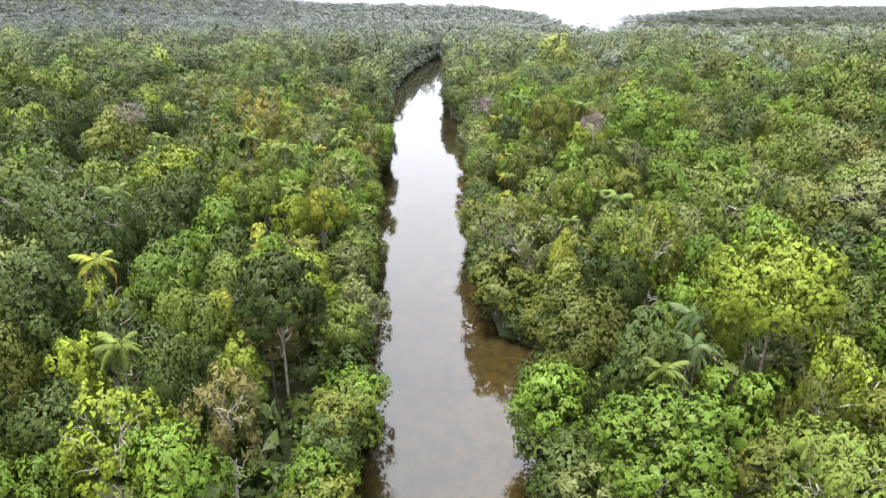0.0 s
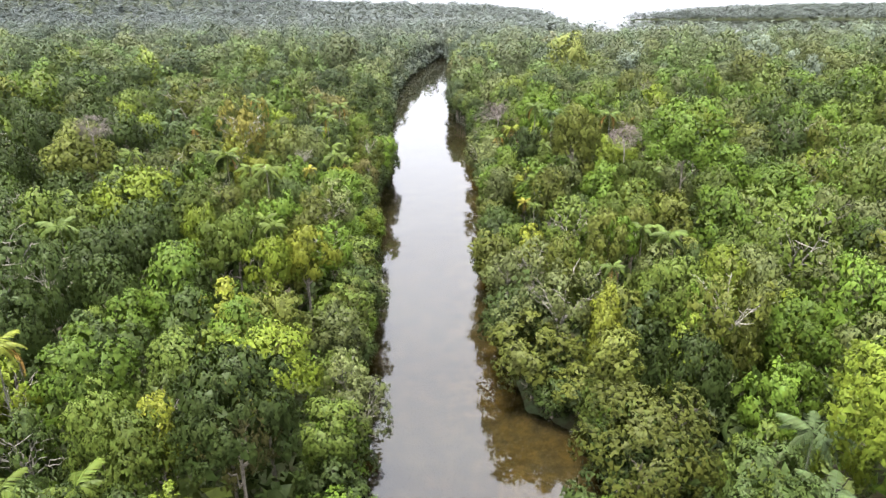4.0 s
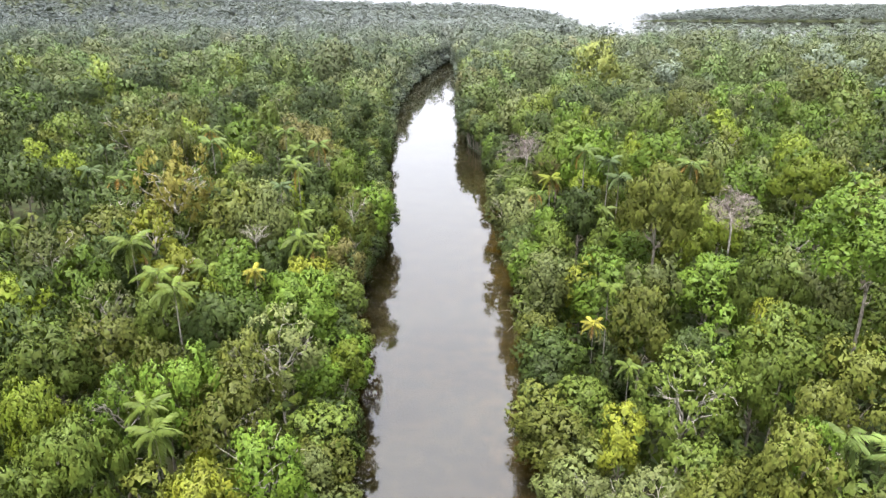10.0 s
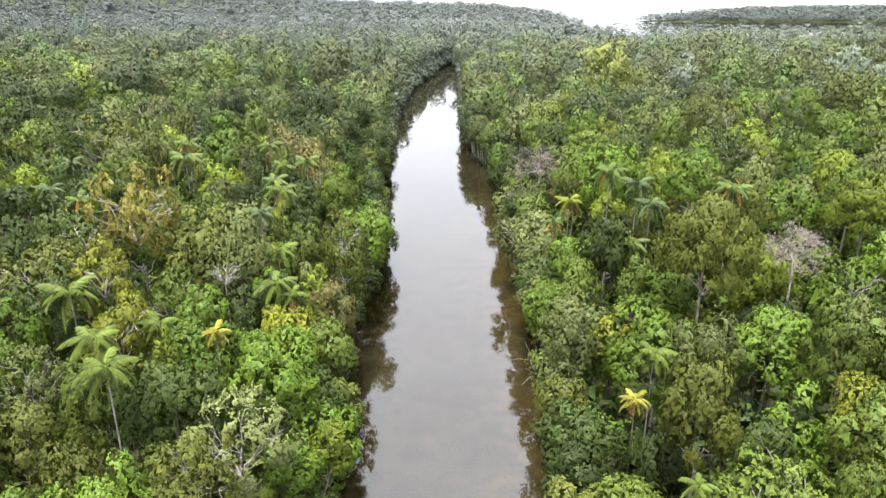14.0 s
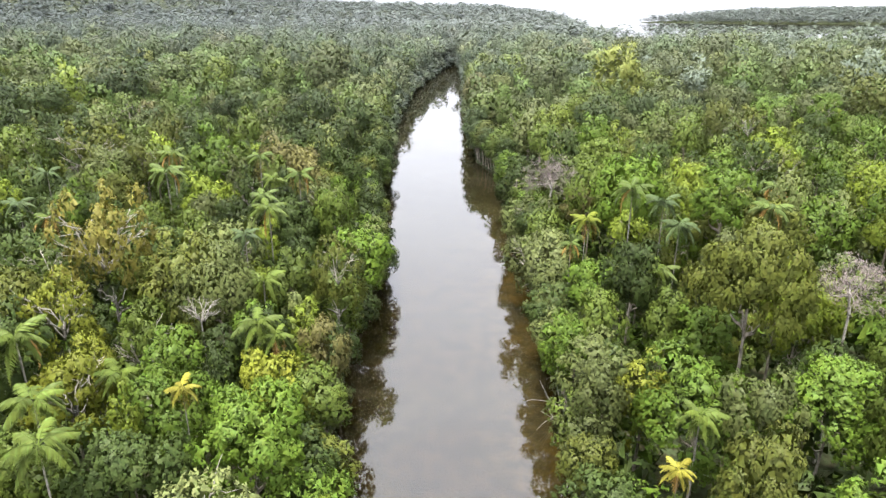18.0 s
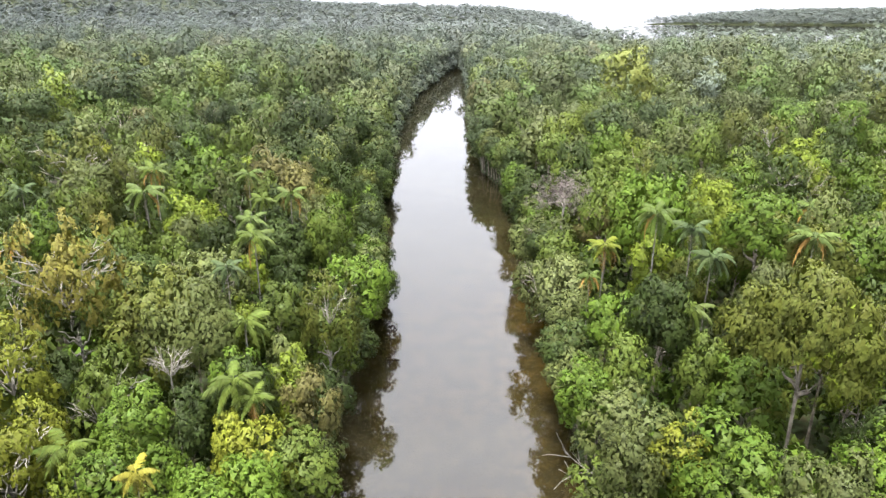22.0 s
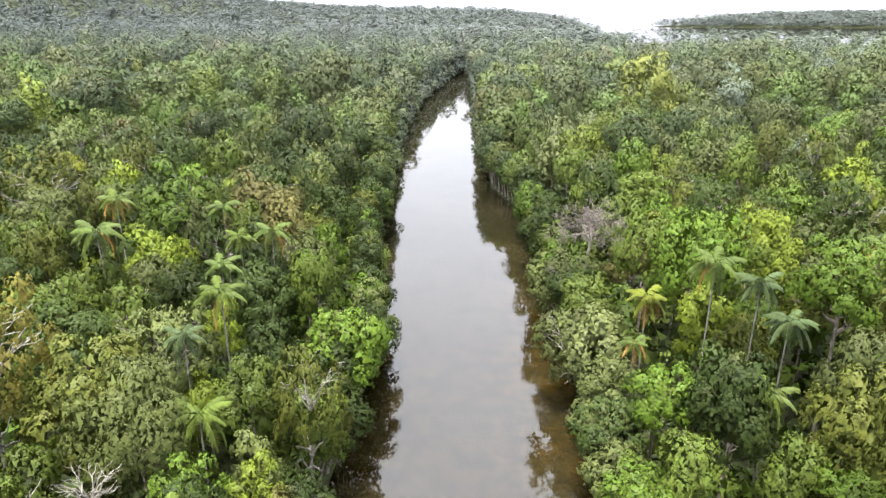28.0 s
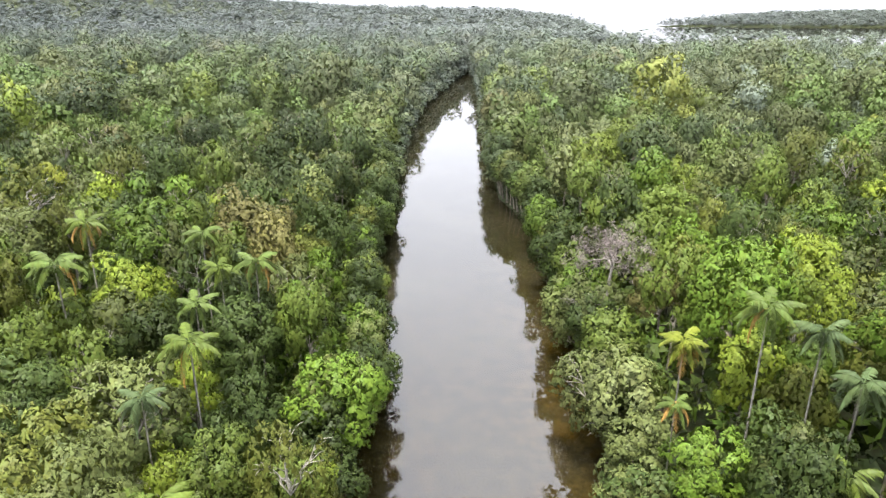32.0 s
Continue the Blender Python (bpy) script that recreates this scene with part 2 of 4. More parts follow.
def hill(x, y):
    a = 95 * np.exp(-(((x + 1250) / 750) ** 2 + ((y - 2150) / 800) ** 2))
    b = 19 * np.exp(-(((x - 30) / 420) ** 2 + ((y - 1750) / 420) ** 2))
    c = 14 * np.exp(-(((x - 1050) / 420) ** 2 + ((y - 2280) / 260) ** 2))
    d = 20 * np.exp(-(((x - 1900) / 600) ** 2 + ((y - 2600) / 600) ** 2))
    return (a + b + c + d) * np.clip(-sea(x, y) / 200, 0, 1)


def ground_height(x, y):
    d = np.minimum(inland(x, y), -sea(x, y))
    return np.clip(d * 0.5, -1.3, 1.0) + hill(x, y)


# ---- mesh tools ----
def mesh_of(name, verts, faces, material, tints=None, smooth=False, normals=None):
    """A mesh from arrays; faces all of one size."""
    me = bpy.data.meshes.new(name)
    v, f = np.asarray(verts, np.float32), np.asarray(faces, np.int32)
    k = f.shape[1]
    me.vertices.add(len(v))
    me.vertices.foreach_set("co", v.ravel())
    me.loops.add(f.size)
    me.loops.foreach_set("vertex_index", f.ravel())
    me.polygons.add(len(f))
    me.polygons.foreach_set("loop_start", np.arange(0, f.size, k, dtype=np.int32))
    me.polygons.foreach_set("loop_total", np.full(len(f), k, np.int32))
    me.polygons.foreach_set("use_smooth", np.full(len(f), smooth or normals is not None))
    if tints is not None:
        att = me.attributes.new("leaf_tint", "FLOAT_COLOR", "POINT")
        att.data.foreach_set("color", np.asarray(tints, np.float32).ravel())
    if normals is not None:
        att = me.attributes.new("custom_normal", "FLOAT_VECTOR", "POINT")
        att.data.foreach_set("vector", np.asarray(normals, np.float32).ravel())
    me.update(calc_edges=True)
    me.materials.append(material)
    return me


def unit(v):
    return v / np.maximum(np.linalg.norm(v, axis=-1, keepdims=True), 1e-9)


def leaves(rng, centres, normals, length, width, soft):
    """Leaf blades, a triangle each, facing along soft: the rounded way in which their tuft turns to the light."""
    n = len(centres)
    side = unit(np.cross(normals, rng.normal(size=(n, 3))))
    along = np.cross(side, normals)
    s = rng.uniform(0.7, 1.35, (n, 1))
    a, b = along * length * s * 0.5, side * width * s * 0.5
    b = np.where(np.sum(np.cross(b, a) * soft, 1, keepdims=True) > 0, -b, b)
    v = np.stack([centres - a + b, centres - a - b, centres + a], 1).reshape(-1, 3)
    f = np.arange(n * 3).reshape(-1, 3)
    g = np.cross(v[1::3] - v[0::3], v[2::3] - v[0::3])
    f = np.where(np.sum(g * soft, 1, keepdims=True) < 0, f[:, ::-1], f)
    return v, f, np.repeat(soft, 3, 0)


def join(parts):
    vs, fs, k = [], [], 0
    for v, f in parts:
        vs.append(v)
        fs.append(f + k)
        k += len(v)
    return np.concatenate(vs), np.concatenate(fs)


def crown_arrays(seed, radius, height, boughs, tufts, blades, size, low=0.45, flat=0.0, swell=0.36, slim=0.66, inner=700, depth=2.4, whole=0.75, shell=0.78, loose=1.0, lift=0.0):
    """A crown with its foot at z = 0: boughs on an uneven dome, each set with tufts of leaf blades, and larger sprays that close it within.
    low: how far the boughs go down the sides; inner, depth: how many inner sprays and their size; shell: how deep the outer tufts reach into a bough; loose: how unevenly the boughs stand out; whole: how much the crown takes the light as one body; lift: how far its leaves turn up to the sky."""
    rng = np.random.default_rng(seed)
    k = np.arange(boughs)
    z = 1 - (k + 0.4) / boughs * (1 + low)
    ang = k * 2.39996 + rng.uniform(-0.6, 0.6, boughs)
    rr = np.sqrt(np.clip(1 - np.clip(z, -0.8, 1) ** 2, 0, 1))
    lobes = 1 + 0.14 * np.sin(2 * ang + rng.uniform(0, 6)) + 0.1 * np.sin(3 * ang + rng.uniform(0, 6))
    reach = (0.72 + loose * rng.uniform(-0.17, 0.14, boughs)) * lobes
    foot = height * low / (1 + low)
    scale = np.array([radius, radius, (height - foot)])
    c = np.stack([rr * np.cos(ang), rr * np.sin(ang), z], 1) * reach[:, None] * scale + [0, 0, foot]
    cr = radius * swell * rng.uniform(0.65, 1.35, boughs)
    squash = np.array([1, 1, 0.8 - 0.4 * flat])
    middle = np.array([0, 0, foot * 0.6])
    outward = unit((c - [0, 0, foot]) * [1, 1, 0.6])
    share = cr ** 2 / np.sum(cr ** 2)
    # tufts over each bough's upper and outer side, with blades fanned out round each
    pick = rng.choice(boughs, tufts, p=share)
    d = unit(rng.normal(size=(tufts, 3)) + outward[pick] * 0.7 + [0, 0, 0.5])
    tc = c[pick] + d * squash * (cr[pick] * rng.uniform(shell, 1.03, tufts))[:, None]
    n = tufts * blades
    q = np.repeat(np.arange(tufts), blades)
    e = unit(rng.normal(size=(n, 3)) + d[q] * 0.8 + [0, 0, 0.25])
    p = tc[q] + e * size * rng.uniform(0.3, 1.1, (n, 1))
    nrm = unit(d[q] * 0.7 + e * 0.3 + rng.normal(size=(n, 3)) * 0.45 + [0, 0, 0.35 + lift])
    soft = unit(d[q] * 0.6 + unit(p - middle) * whole + nrm * 0.22 + e * 0.18 + [0, 0, lift])
    v, f, m = leaves(rng, p, nrm, size, size * slim, soft)
    parts, ns = [(v, f)], [m]
    if inner:
        pick = rng.choice(boughs, inner, p=share)
        d = unit(rng.normal(size=(inner, 3)) + outward[pick] * 0.5 + [0, 0, 0.35])
        p = c[pick] + d * squash * (cr[pick] * rng.uniform(0.62, 0.86, inner) * (shell + 0.1))[:, None]
        sunk = rng.random(inner) < 0.2  # some fill the hollow of the dome
        p[sunk] = middle + (p[sunk] - middle) * rng.uniform(0.35, 0.8, (int(sunk.sum()), 1))
        nrm = unit(d + rng.normal(size=(inner, 3)) * 0.25 + [0, 0, lift])
        v, f, m = leaves(rng, p, nrm, size * depth, size * depth * 0.8, unit(d * 0.5 + unit(p - middle) * (0.3 + whole) + nrm * 0.3 + [0, 0, lift]))
        parts.append((v, f))
        ns.append(m)
    v, f = join(parts)
    v[:, 2] = np.maximum(v[:, 2], -0.1 * height)
    return (v, f, np.concatenate(ns)), c


def tube(path, radii, sides=6):
    """A tapered tube along a path of points."""
    path = np.asarray(path, float)
    t = unit(np.gradient(path, axis=0))
    ref = np.where(np.abs(t[:, 2:3]) < 0.9, [[0, 0, 1.0]], [[1.0, 0, 0]])
    u = unit(np.cross(t, ref))
    w = np.cross(t, u)
    ang = np.arange(sides) * 2 * np.pi / sides
    ring = path[:, None] + (u[:, None] * np.cos(ang)[None, :, None] + w[:, None] * np.sin(ang)[None, :, None]) * np.asarray(radii)[:, None, None]
    m = len(path)
    i, j = np.meshgrid(np.arange(m - 1), np.arange(sides), indexing="ij")
    a, b = i * sides + j, i * sides + (j + 1) % sides
    q = np.stack([a, b, b + sides, a, b + sides, a + sides], -1).reshape(-1, 3)
    return ring.reshape(-1, 3), q


# ---- ground, water ----
def grid_axis(edges):
    out = []
    for a, b, step in edges:
        out += list(np.arange(a, b, step))
    return np.array(out + [edges[-1][1]])


gx = grid_axis([(-4800, -1000, 190), (-1000, -200, 50), (-200, -44, 8), (-44, 30, 1.6), (30, 200, 8.5), (200, 800, 25), (800, 1000, 50), (1000, 4800, 190)])
gy = grid_axis([(-1200, 0, 100), (0, 40, 10), (40, 360, 3), (360, 660, 6), (660, 2100, 25), (2100, 2600, 50), (2600, 4900, 230)])
X, Y = np.meshgrid(gx, gy)
gv = np.stack([X, Y, ground_height(X, Y) + 0.12 * np.sin(X * 1.3 + 0.7 * Y) * np.sin(Y * 0.9)], -1).reshape(-1, 3)
ii, jj = np.meshgrid(np.arange(len(gy) - 1), np.arange(len(gx) - 1), indexing="ij")
k0 = ii * len(gx) + jj
gf = np.stack([k0, k0 + 1, k0 + len(gx) + 1, k0 + len(gx)], -1).reshape(-1, 4)
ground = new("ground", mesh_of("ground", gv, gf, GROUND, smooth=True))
tagged(ground, "dark leaf-littered forest floor with brown silty river bed", "ground", kind="structure")
wv = np.array([(-4800, -1200, 0), (4800, -1200, 0), (4800, 4900, 0), (-4800, 4900, 0)])
water = new("water", mesh_of("water", wv, np.array([[0, 1, 2, 3]]), WATER))
tagged(water, "calm tea-brown river water mirroring the white sky", "water", kind="structure")

# ---- tree patterns ----
CROWNS = {}


def crown_pattern(kind, n, **kw):
    for s in range(n):
        (v, f, n), c = crown_arrays(seed=len(CROWNS) * 31 + s * 7 + 5, **kw)
        CROWNS.setdefault(kind, []).append((mesh_of(kind + "_crown", v, f, LEAF, normals=n), kw["radius"], kw["height"], float(v[:, 2].max())))


crown_pattern("dome", 5, radius=3.8, height=6.4, boughs=17, tufts=640, blades=8, size=0.225, swell=0.35)
crown_pattern("tall", 4, radius=3.2, height=8.5, boughs=18, tufts=640, blades=8, size=0.22, low=0.7, swell=0.38)
crown_pattern("flat", 4, radius=4.6, height=4.4, boughs=20, tufts=680, blades=8, size=0.23, low=0.2, flat=1.0, swell=0.3)
crown_pattern("bank", 4, radius=4.0, height=9.0, boughs=24, tufts=680, blades=8, size=0.25, low=1.1, swell=0.35)
crown_pattern("airy", 4, radius=3.8, height=6.2, boughs=26, tufts=520, blades=8, size=0.22, low=0.45, swell=0.25, inner=240, shell=0.6)
crown_pattern("puff", 3, radius=3.8, height=5.6, boughs=12, tufts=760, blades=8, size=0.18, swell=0.43, whole=1.0, shell=0.88)
for far_kind, more in (("dome", {}), ("tall", {"low": 0.7}), ("flat", {"low": 0.2, "flat": 0.9}), ("airy", {"inner": 160}), ("puff", {"boughs": 12, "swell": 0.42})):
    crown_pattern("wide_" + far_kind, 3, **{**dict(radius=4.4, height=7.2, boughs=18, tufts=300, blades=7, size=0.34, swell=0.37, inner=420, depth=2.2, whole=1.0, shell=0.88, loose=0.6), **more})
    crown_pattern("broad_" + far_kind, 2, **{**dict(radius=7.0, height=10.0, boughs=34, tufts=560, blades=7, size=0.37, swell=0.27, inner=800, depth=2.0, whole=1.0, shell=0.88, loose=0.6), **more, "boughs": 34, "swell": 0.27, "inner": 800})
crown_pattern("grand_dome", 4, radius=6.5, height=9.5, boughs=34, tufts=1250, blades=8, size=0.28, swell=0.26, inner=1300, depth=2.3)
crown_pattern("grand_flat", 3, radius=6.5, height=5.5, boughs=36, tufts=1100, blades=8, size=0.27, low=0.2, flat=1.0, swell=0.23, inner=1100, depth=2.3)
crown_pattern("grand_airy", 2, radius=6.5, height=9.0, boughs=44, tufts=900, blades=8, size=0.26, low=0.45, swell=0.18, inner=500, shell=0.65)
crown_pattern("grand_puff", 2, radius=6.5, height=8.0, boughs=24, tufts=1400, blades=8, size=0.24, swell=0.32, inner=1300, whole=1.0, shell=0.88)


def trunk_pattern(seed, limbs, spread, material):
    """A trunk 10 m high that forks into limbs which reach 3 m up into the crown."""
    rng = np.random.default_rng(seed)
    lean = rng.normal(size=2) * 0.35
    z = np.linspace(0, 10, 6)
    path = np.stack([lean[0] * (z / 10) ** 2 * 1.5, lean[1] * (z / 10) ** 2 * 1.5, z], 1)
    parts = [tube(path, np.linspace(0.3, 0.19, 6) + 0.2 * np.exp(-z), 6)]
    for k in range(limbs):
        a = k * 2.4 + rng.uniform(-0.5, 0.5)
        s = np.linspace(0, 1, 5)
        r = spread * rng.uniform(0.7, 1.1)
        start = path[-1] - [0, 0, rng.uniform(0, 2.5)]
        p = start + np.stack([np.cos(a) * r * s, np.sin(a) * r * s, (0.7 + rng.uniform(0, 1.0)) * s ** 0.8], 1)
        p[1:-1] += rng.normal(size=(3, 3)) * 0.2
        parts.append(tube(p, np.linspace(0.14, 0.035, 5), 4))
    v, f = join(parts)
    return mesh_of("trunk", v, f, material, smooth=True)


def branch_pattern(seed):
    """Thin crooked pale branches that show through an open crown 6 m high and 4 m in radius."""
    rng = np.random.default_rng(seed)
    parts = []
    for k in range(9):
        a = k * 2.4 + rng.uniform(-0.4, 0.4)
        reach, rise = rng.uniform(1.9, 3.3), rng.uniform(2.0, 4.5)
        t = np.linspace(0, 1, 7)
        p = np.stack([np.cos(a) * reach * t, np.sin(a) * reach * t, rise * t ** 0.75], 1)
        p[1:] += np.cumsum(rng.normal(size=(6, 3)) * 0.2, 0)
        parts.append(tube(p, np.linspace(0.085, 0.025, 7), 4))
        for j in (3, 4, 5):
            b = a + rng.uniform(-1.2, 1.2)
            u = np.linspace(0, 1, 4)
            q = p[j] + np.stack([np.cos(b) * 1.5 * u, np.sin(b) * 1.5 * u, rng.uniform(0.1, 1.2) * u], 1)
            q[1:] += np.cumsum(rng.normal(size=(3, 3)) * 0.13, 0)
            parts.append(tube(q, np.linspace(0.045, 0.016, 4), 3))
    return mesh_of("limb_fork", *join(parts), PALE_BARK, smooth=True)


BRANCHES = [branch_pattern(800 + k) for k in range(4)]
TRUNKS = [trunk_pattern(50 + k, 6, 2.3, BARK) for k in range(3)]
PALE_TRUNKS = [trunk_pattern(70 + k, 8, 2.6, PALE_BARK) for k in range(3)]

LABELS = {
    "dome": "round-crowned rainforest tree with dense {} leaves",
    "tall": "tall narrow rainforest tree with layered {} leaves",
    "flat": "spreading flat-topped rainforest tree with {} leaves",
    "bank": "{} riverbank tree leaning over the water, leafy to its foot",
    "airy": "thin-leaved {} tree with pale branches showing through",
    "puff": "cloud-shaped rainforest tree with soft {} foliage",
}
WORDS = {"green": "mid-green", "deep": "dark green", "lush": "rich green", "lime": "bright lime-green", "yellow": "yellow-green", "olive": "olive-green",
         "grey": "grey-green", "silver": "silvery green", "orange": "orange-tinged", "rust": "reddish-brown", "dead": "withered grey-brown", "hazed": "grey-green", "pale": "pale grey-green", "hazed_dull": "dull grey-green"}
NAMES = {"dome": "rainforest_tree", "tall": "tall_tree", "flat": "umbrella_tree", "bank": "riverbank_tree", "airy": "open_crowned_tree", "puff": "cloud_crowned_tree"}
rnd = random.Random(7)
STANDING = []  # x, y, radius of every tree so far
OPEN_CROWNS = []  # x, y, top of the palms and bare trees, which stand clear of their neighbours


def clear_top(x, y, top, radius):
    """The height to which a tree grows without smothering the palms and bare trees beside it."""
    if top > 25.5:  # the emergents overtop everything
        return top
    for px, py, pt in OPEN_CROWNS:
        gap = py - y
        if abs(px - x) < radius * 0.65 + 1.0 and -0.5 * radius < gap < radius + 2:
            top = min(top, max(6.0, pt - 1.2 + 0.5 * max(0.0, gap - 0.75 * radius)))
    return top


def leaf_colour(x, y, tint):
    """The species' leaf colour, blended with distance towards painted haze, paler behind the river mouth and greener in
    the east.
    """
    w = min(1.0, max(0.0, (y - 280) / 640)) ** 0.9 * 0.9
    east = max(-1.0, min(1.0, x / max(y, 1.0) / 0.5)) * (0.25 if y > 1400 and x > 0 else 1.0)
    haze_tint = HAZE_TINTS[1].lerp(HAZE_TINTS[0], -east) if east < 0 else HAZE_TINTS[1].lerp(HAZE_TINTS[2], east)
    return Vector(TINTS[tint]).lerp(haze_tint, w)


def tree(x, y, top, radius, kind="dome", tint="green", pale=False, squash=1.0, wide=False):
    """One tree: an empty at its foot, with trunk and crown. Where the crown hangs over the river, the trunk leans out from the bank."""
    if radius < 2.8 and kind == "dome":
        kind, squash = "tall", squash * 1.25
    patterns = CROWNS[("broad_" if radius > 5.6 else "wide_") + kind if wide else "grand_" + kind if radius > 5.2 and "grand_" + kind in CROWNS else kind]
    me, r0, h0, peak = patterns[rnd.randrange(len(patterns))]
    s = radius / r0
    rx, ry = x, y
    wet = 0.6 - float(inland(x, y))
    if wet > 0:
        rx += wet if x > (left_bank(y) + right_bank(y)) / 2 else -wet
    foot = float(ground_height(rx, ry))
    top = clear_top(x, y, top, radius) - foot
    h = min(h0 * s * squash * (1.3 if kind == "airy" else 1.15), top - 0.3)
    if top < 29:
        h = min(max(h, (0.34 if kind == "flat" else 0.46) * top), top - 0.3)
    base = top - h
    root = tagged(new(NAMES[kind]), LABELS[kind].format(WORDS[tint]), "tree", "trees of the rainforest")
    root.matrix_world = pose(rx, ry, foot)
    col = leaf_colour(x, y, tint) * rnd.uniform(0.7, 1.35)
    tr = new("trunk", rnd.choice(PALE_TRUNKS if pale or kind == "airy" else TRUNKS))
    way = Vector((x - rx, y - ry, max(base + (0.0 if kind in ("airy", "flat") else 0.15) * h, 1.0)))
    tr.parent = root
    tr.matrix_basis = Vector((0, 0, 1)).rotation_difference(way).to_matrix().to_4x4() @ pose(0, 0, 0, 0, 0, rnd.uniform(0, 360)) @ Matrix.Diagonal((min(s, 1.0) * 0.75, min(s, 1.0) * 0.75, way.length / 10, 1))
    cr = new("crown", me)
    cr.parent = root
    cr.matrix_basis = pose(x - rx, y - ry, base, 0, 0, rnd.uniform(0, 360)) @ Matrix.Diagonal((s, s, h / peak, 1))
    cr.color = (*col, 1)
    if pale or kind == "airy" or (kind in ("flat", "dome") and rnd.random() < 0.3):
        br = new("limb_fork", rnd.choice(BRANCHES))
        br.parent = root
        steep = min(h / 6.0, 1.15 * radius / 3.9)
        br.matrix_basis = pose(x - rx, y - ry, base + 0.75 * (h - 6.0 * steep), 0, 0, rnd.uniform(0, 360)) @ Matrix.Diagonal((radius / 4.1, radius / 4.1, steep, 1))
    STANDING.append((x, y, radius))
    return root


def frond_arrays(rng, length, droop, pairs, wide):
    """A palm frond along +x: an arching midrib with two rows of hanging leaflets."""
    s = np.linspace(0, 1, 7)
    rib = np.stack([length * s * (1 - 0.18 * droop * s), 0 * s, length * (0.42 * s - 0.75 * droop * s ** 2)], 1)
    parts = [tube(rib, np.linspace(0.05, 0.012, 7), 4)]
    t = np.repeat(np.linspace(0.16, 1.0, pairs), 2)
    side = np.tile([1.0, -1.0], pairs)
    p = np.stack([np.interp(t, s, rib[:, i]) for i in range(3)], 1)
    ln = wide * np.sin(np.clip(t * 0.9 + 0.12, 0, 1) * np.pi) ** 0.6 * rng.uniform(0.85, 1.1, len(t))
    tip = p + np.stack([ln * 0.5, side * ln * 0.68, -ln * (0.5 + 0.45 * rng.random(len(t)))], 1)
    w = np.stack([np.full(len(t), length / pairs * 0.8), 0 * t, 0 * t], 1)
    mid = (p + tip) / 2 + [0, 0, 0.06]
    v = np.stack([p - w * 0.5, p + w * 0.5, mid + w * 0.55, tip, mid - w * 0.55], 1).reshape(-1, 3)
    i = np.arange(len(t))[:, None] * 5
    f = np.concatenate([i + [0, 1, 2], i + [0, 2, 4], i + [4, 2, 3]], 1).reshape(-1, 3)
    return join(parts + [(v, f)])


FRONDS = [mesh_of("frond", *frond_arrays(np.random.default_rng(90 + k), 2.9, d, 20, 0.9), LEAF) for k, d in enumerate((0.75, 1.15, 1.5, 1.85))]
_z = np.linspace(0, 10, 6)
PALM_TRUNK = mesh_of("trunk", *tube(np.stack([0.25 * (_z / 10) ** 2, 0 * _z, _z], 1), np.linspace(0.17, 0.11, 6) + 0.12 * np.exp(-2 * _z), 8), PALE_BARK, smooth=True)
PALM_TINTS = {"green": (0.034, 0.054, 0.013), "blue": (0.03, 0.047, 0.019), "bright": (0.037, 0.057, 0.011), "yellow": (0.062, 0.08, 0.012), "gold": (0.100, 0.101, 0.015)}


def palm(x, y, top, radius=2.9, tint="green", old=0):
    """A feather palm; old: how many of its lowest fronds hang withered."""
    foot = float(ground_height(x, y))
    word = {"green": "green", "blue": "blue-green", "bright": "bright green", "yellow": "yellowing", "gold": "golden-yellow"}[tint]
    root = tagged(new("palm_tree"), "slender feather palm with arching " + word + " fronds", "palm", "palms of the rainforest")
    root.matrix_world = pose(x, y, foot, 0, 0, rnd.uniform(0, 360))
    s = radius / 2.9
    high = top - foot - 0.6 * s
    tr = new("trunk", PALM_TRUNK)
    tr.parent, tr.scale = root, (0.6 * s, 0.6 * s, high / 10)
    n = 15
    for k in range(n):
        lay = k / n
        fr = new("frond", FRONDS[min(3, int(lay * 4))])
        fr.parent = root
        fr.matrix_basis = pose(0.15 * s, 0, high - 0.25 * lay, 0, -26 + 44 * lay + rnd.uniform(-6, 6), k * 137.5 + rnd.uniform(-12, 12)) @ Matrix.Scale(s * rnd.uniform(0.85, 1.1), 4)
        c = Vector(PALM_TINTS[tint]) * rnd.uniform(0.85, 1.15)
        if k < 2:  # the youngest fronds are the palest
            c = c * 1.35
        if k >= n - old:
            c = Vector((0.17, 0.115, 0.03))
            tagged(fr, "withered yellow-brown frond")
        fr.color = (*c, 1)
    STANDING.append((x, y, radius * 0.5))
    OPEN_CROWNS.append((x, y, top))
    return root


def branching(rng, start, way, length, radius, depth, out):
    """Grows a bare branch and its side branches into out, a list of (depth, tube)."""
    n = 4
    p, d = [np.array(start, float)], unit(np.array(way, float))
    for _ in range(n):
        d = unit(d + rng.normal(size=3) * 0.16 + [0, 0, 0.05])
        p.append(p[-1] + d * length / n)
    out.append((depth, tube(np.array(p), np.linspace(radius, radius * 0.45, n + 1), 6 if depth == 0 else 4 if depth == 1 else 3)))
    if depth < 3:
        for k in range((6, 5, 5)[depth]):
            t = rng.integers(2, n + 1)
            side = unit(d * 0.75 + rng.normal(size=3) * 0.6 + [0, 0, 0.12])
            branching(rng, p[t], side, length * rng.uniform(0.5, 0.72), radius * 0.5, depth + 1, out)


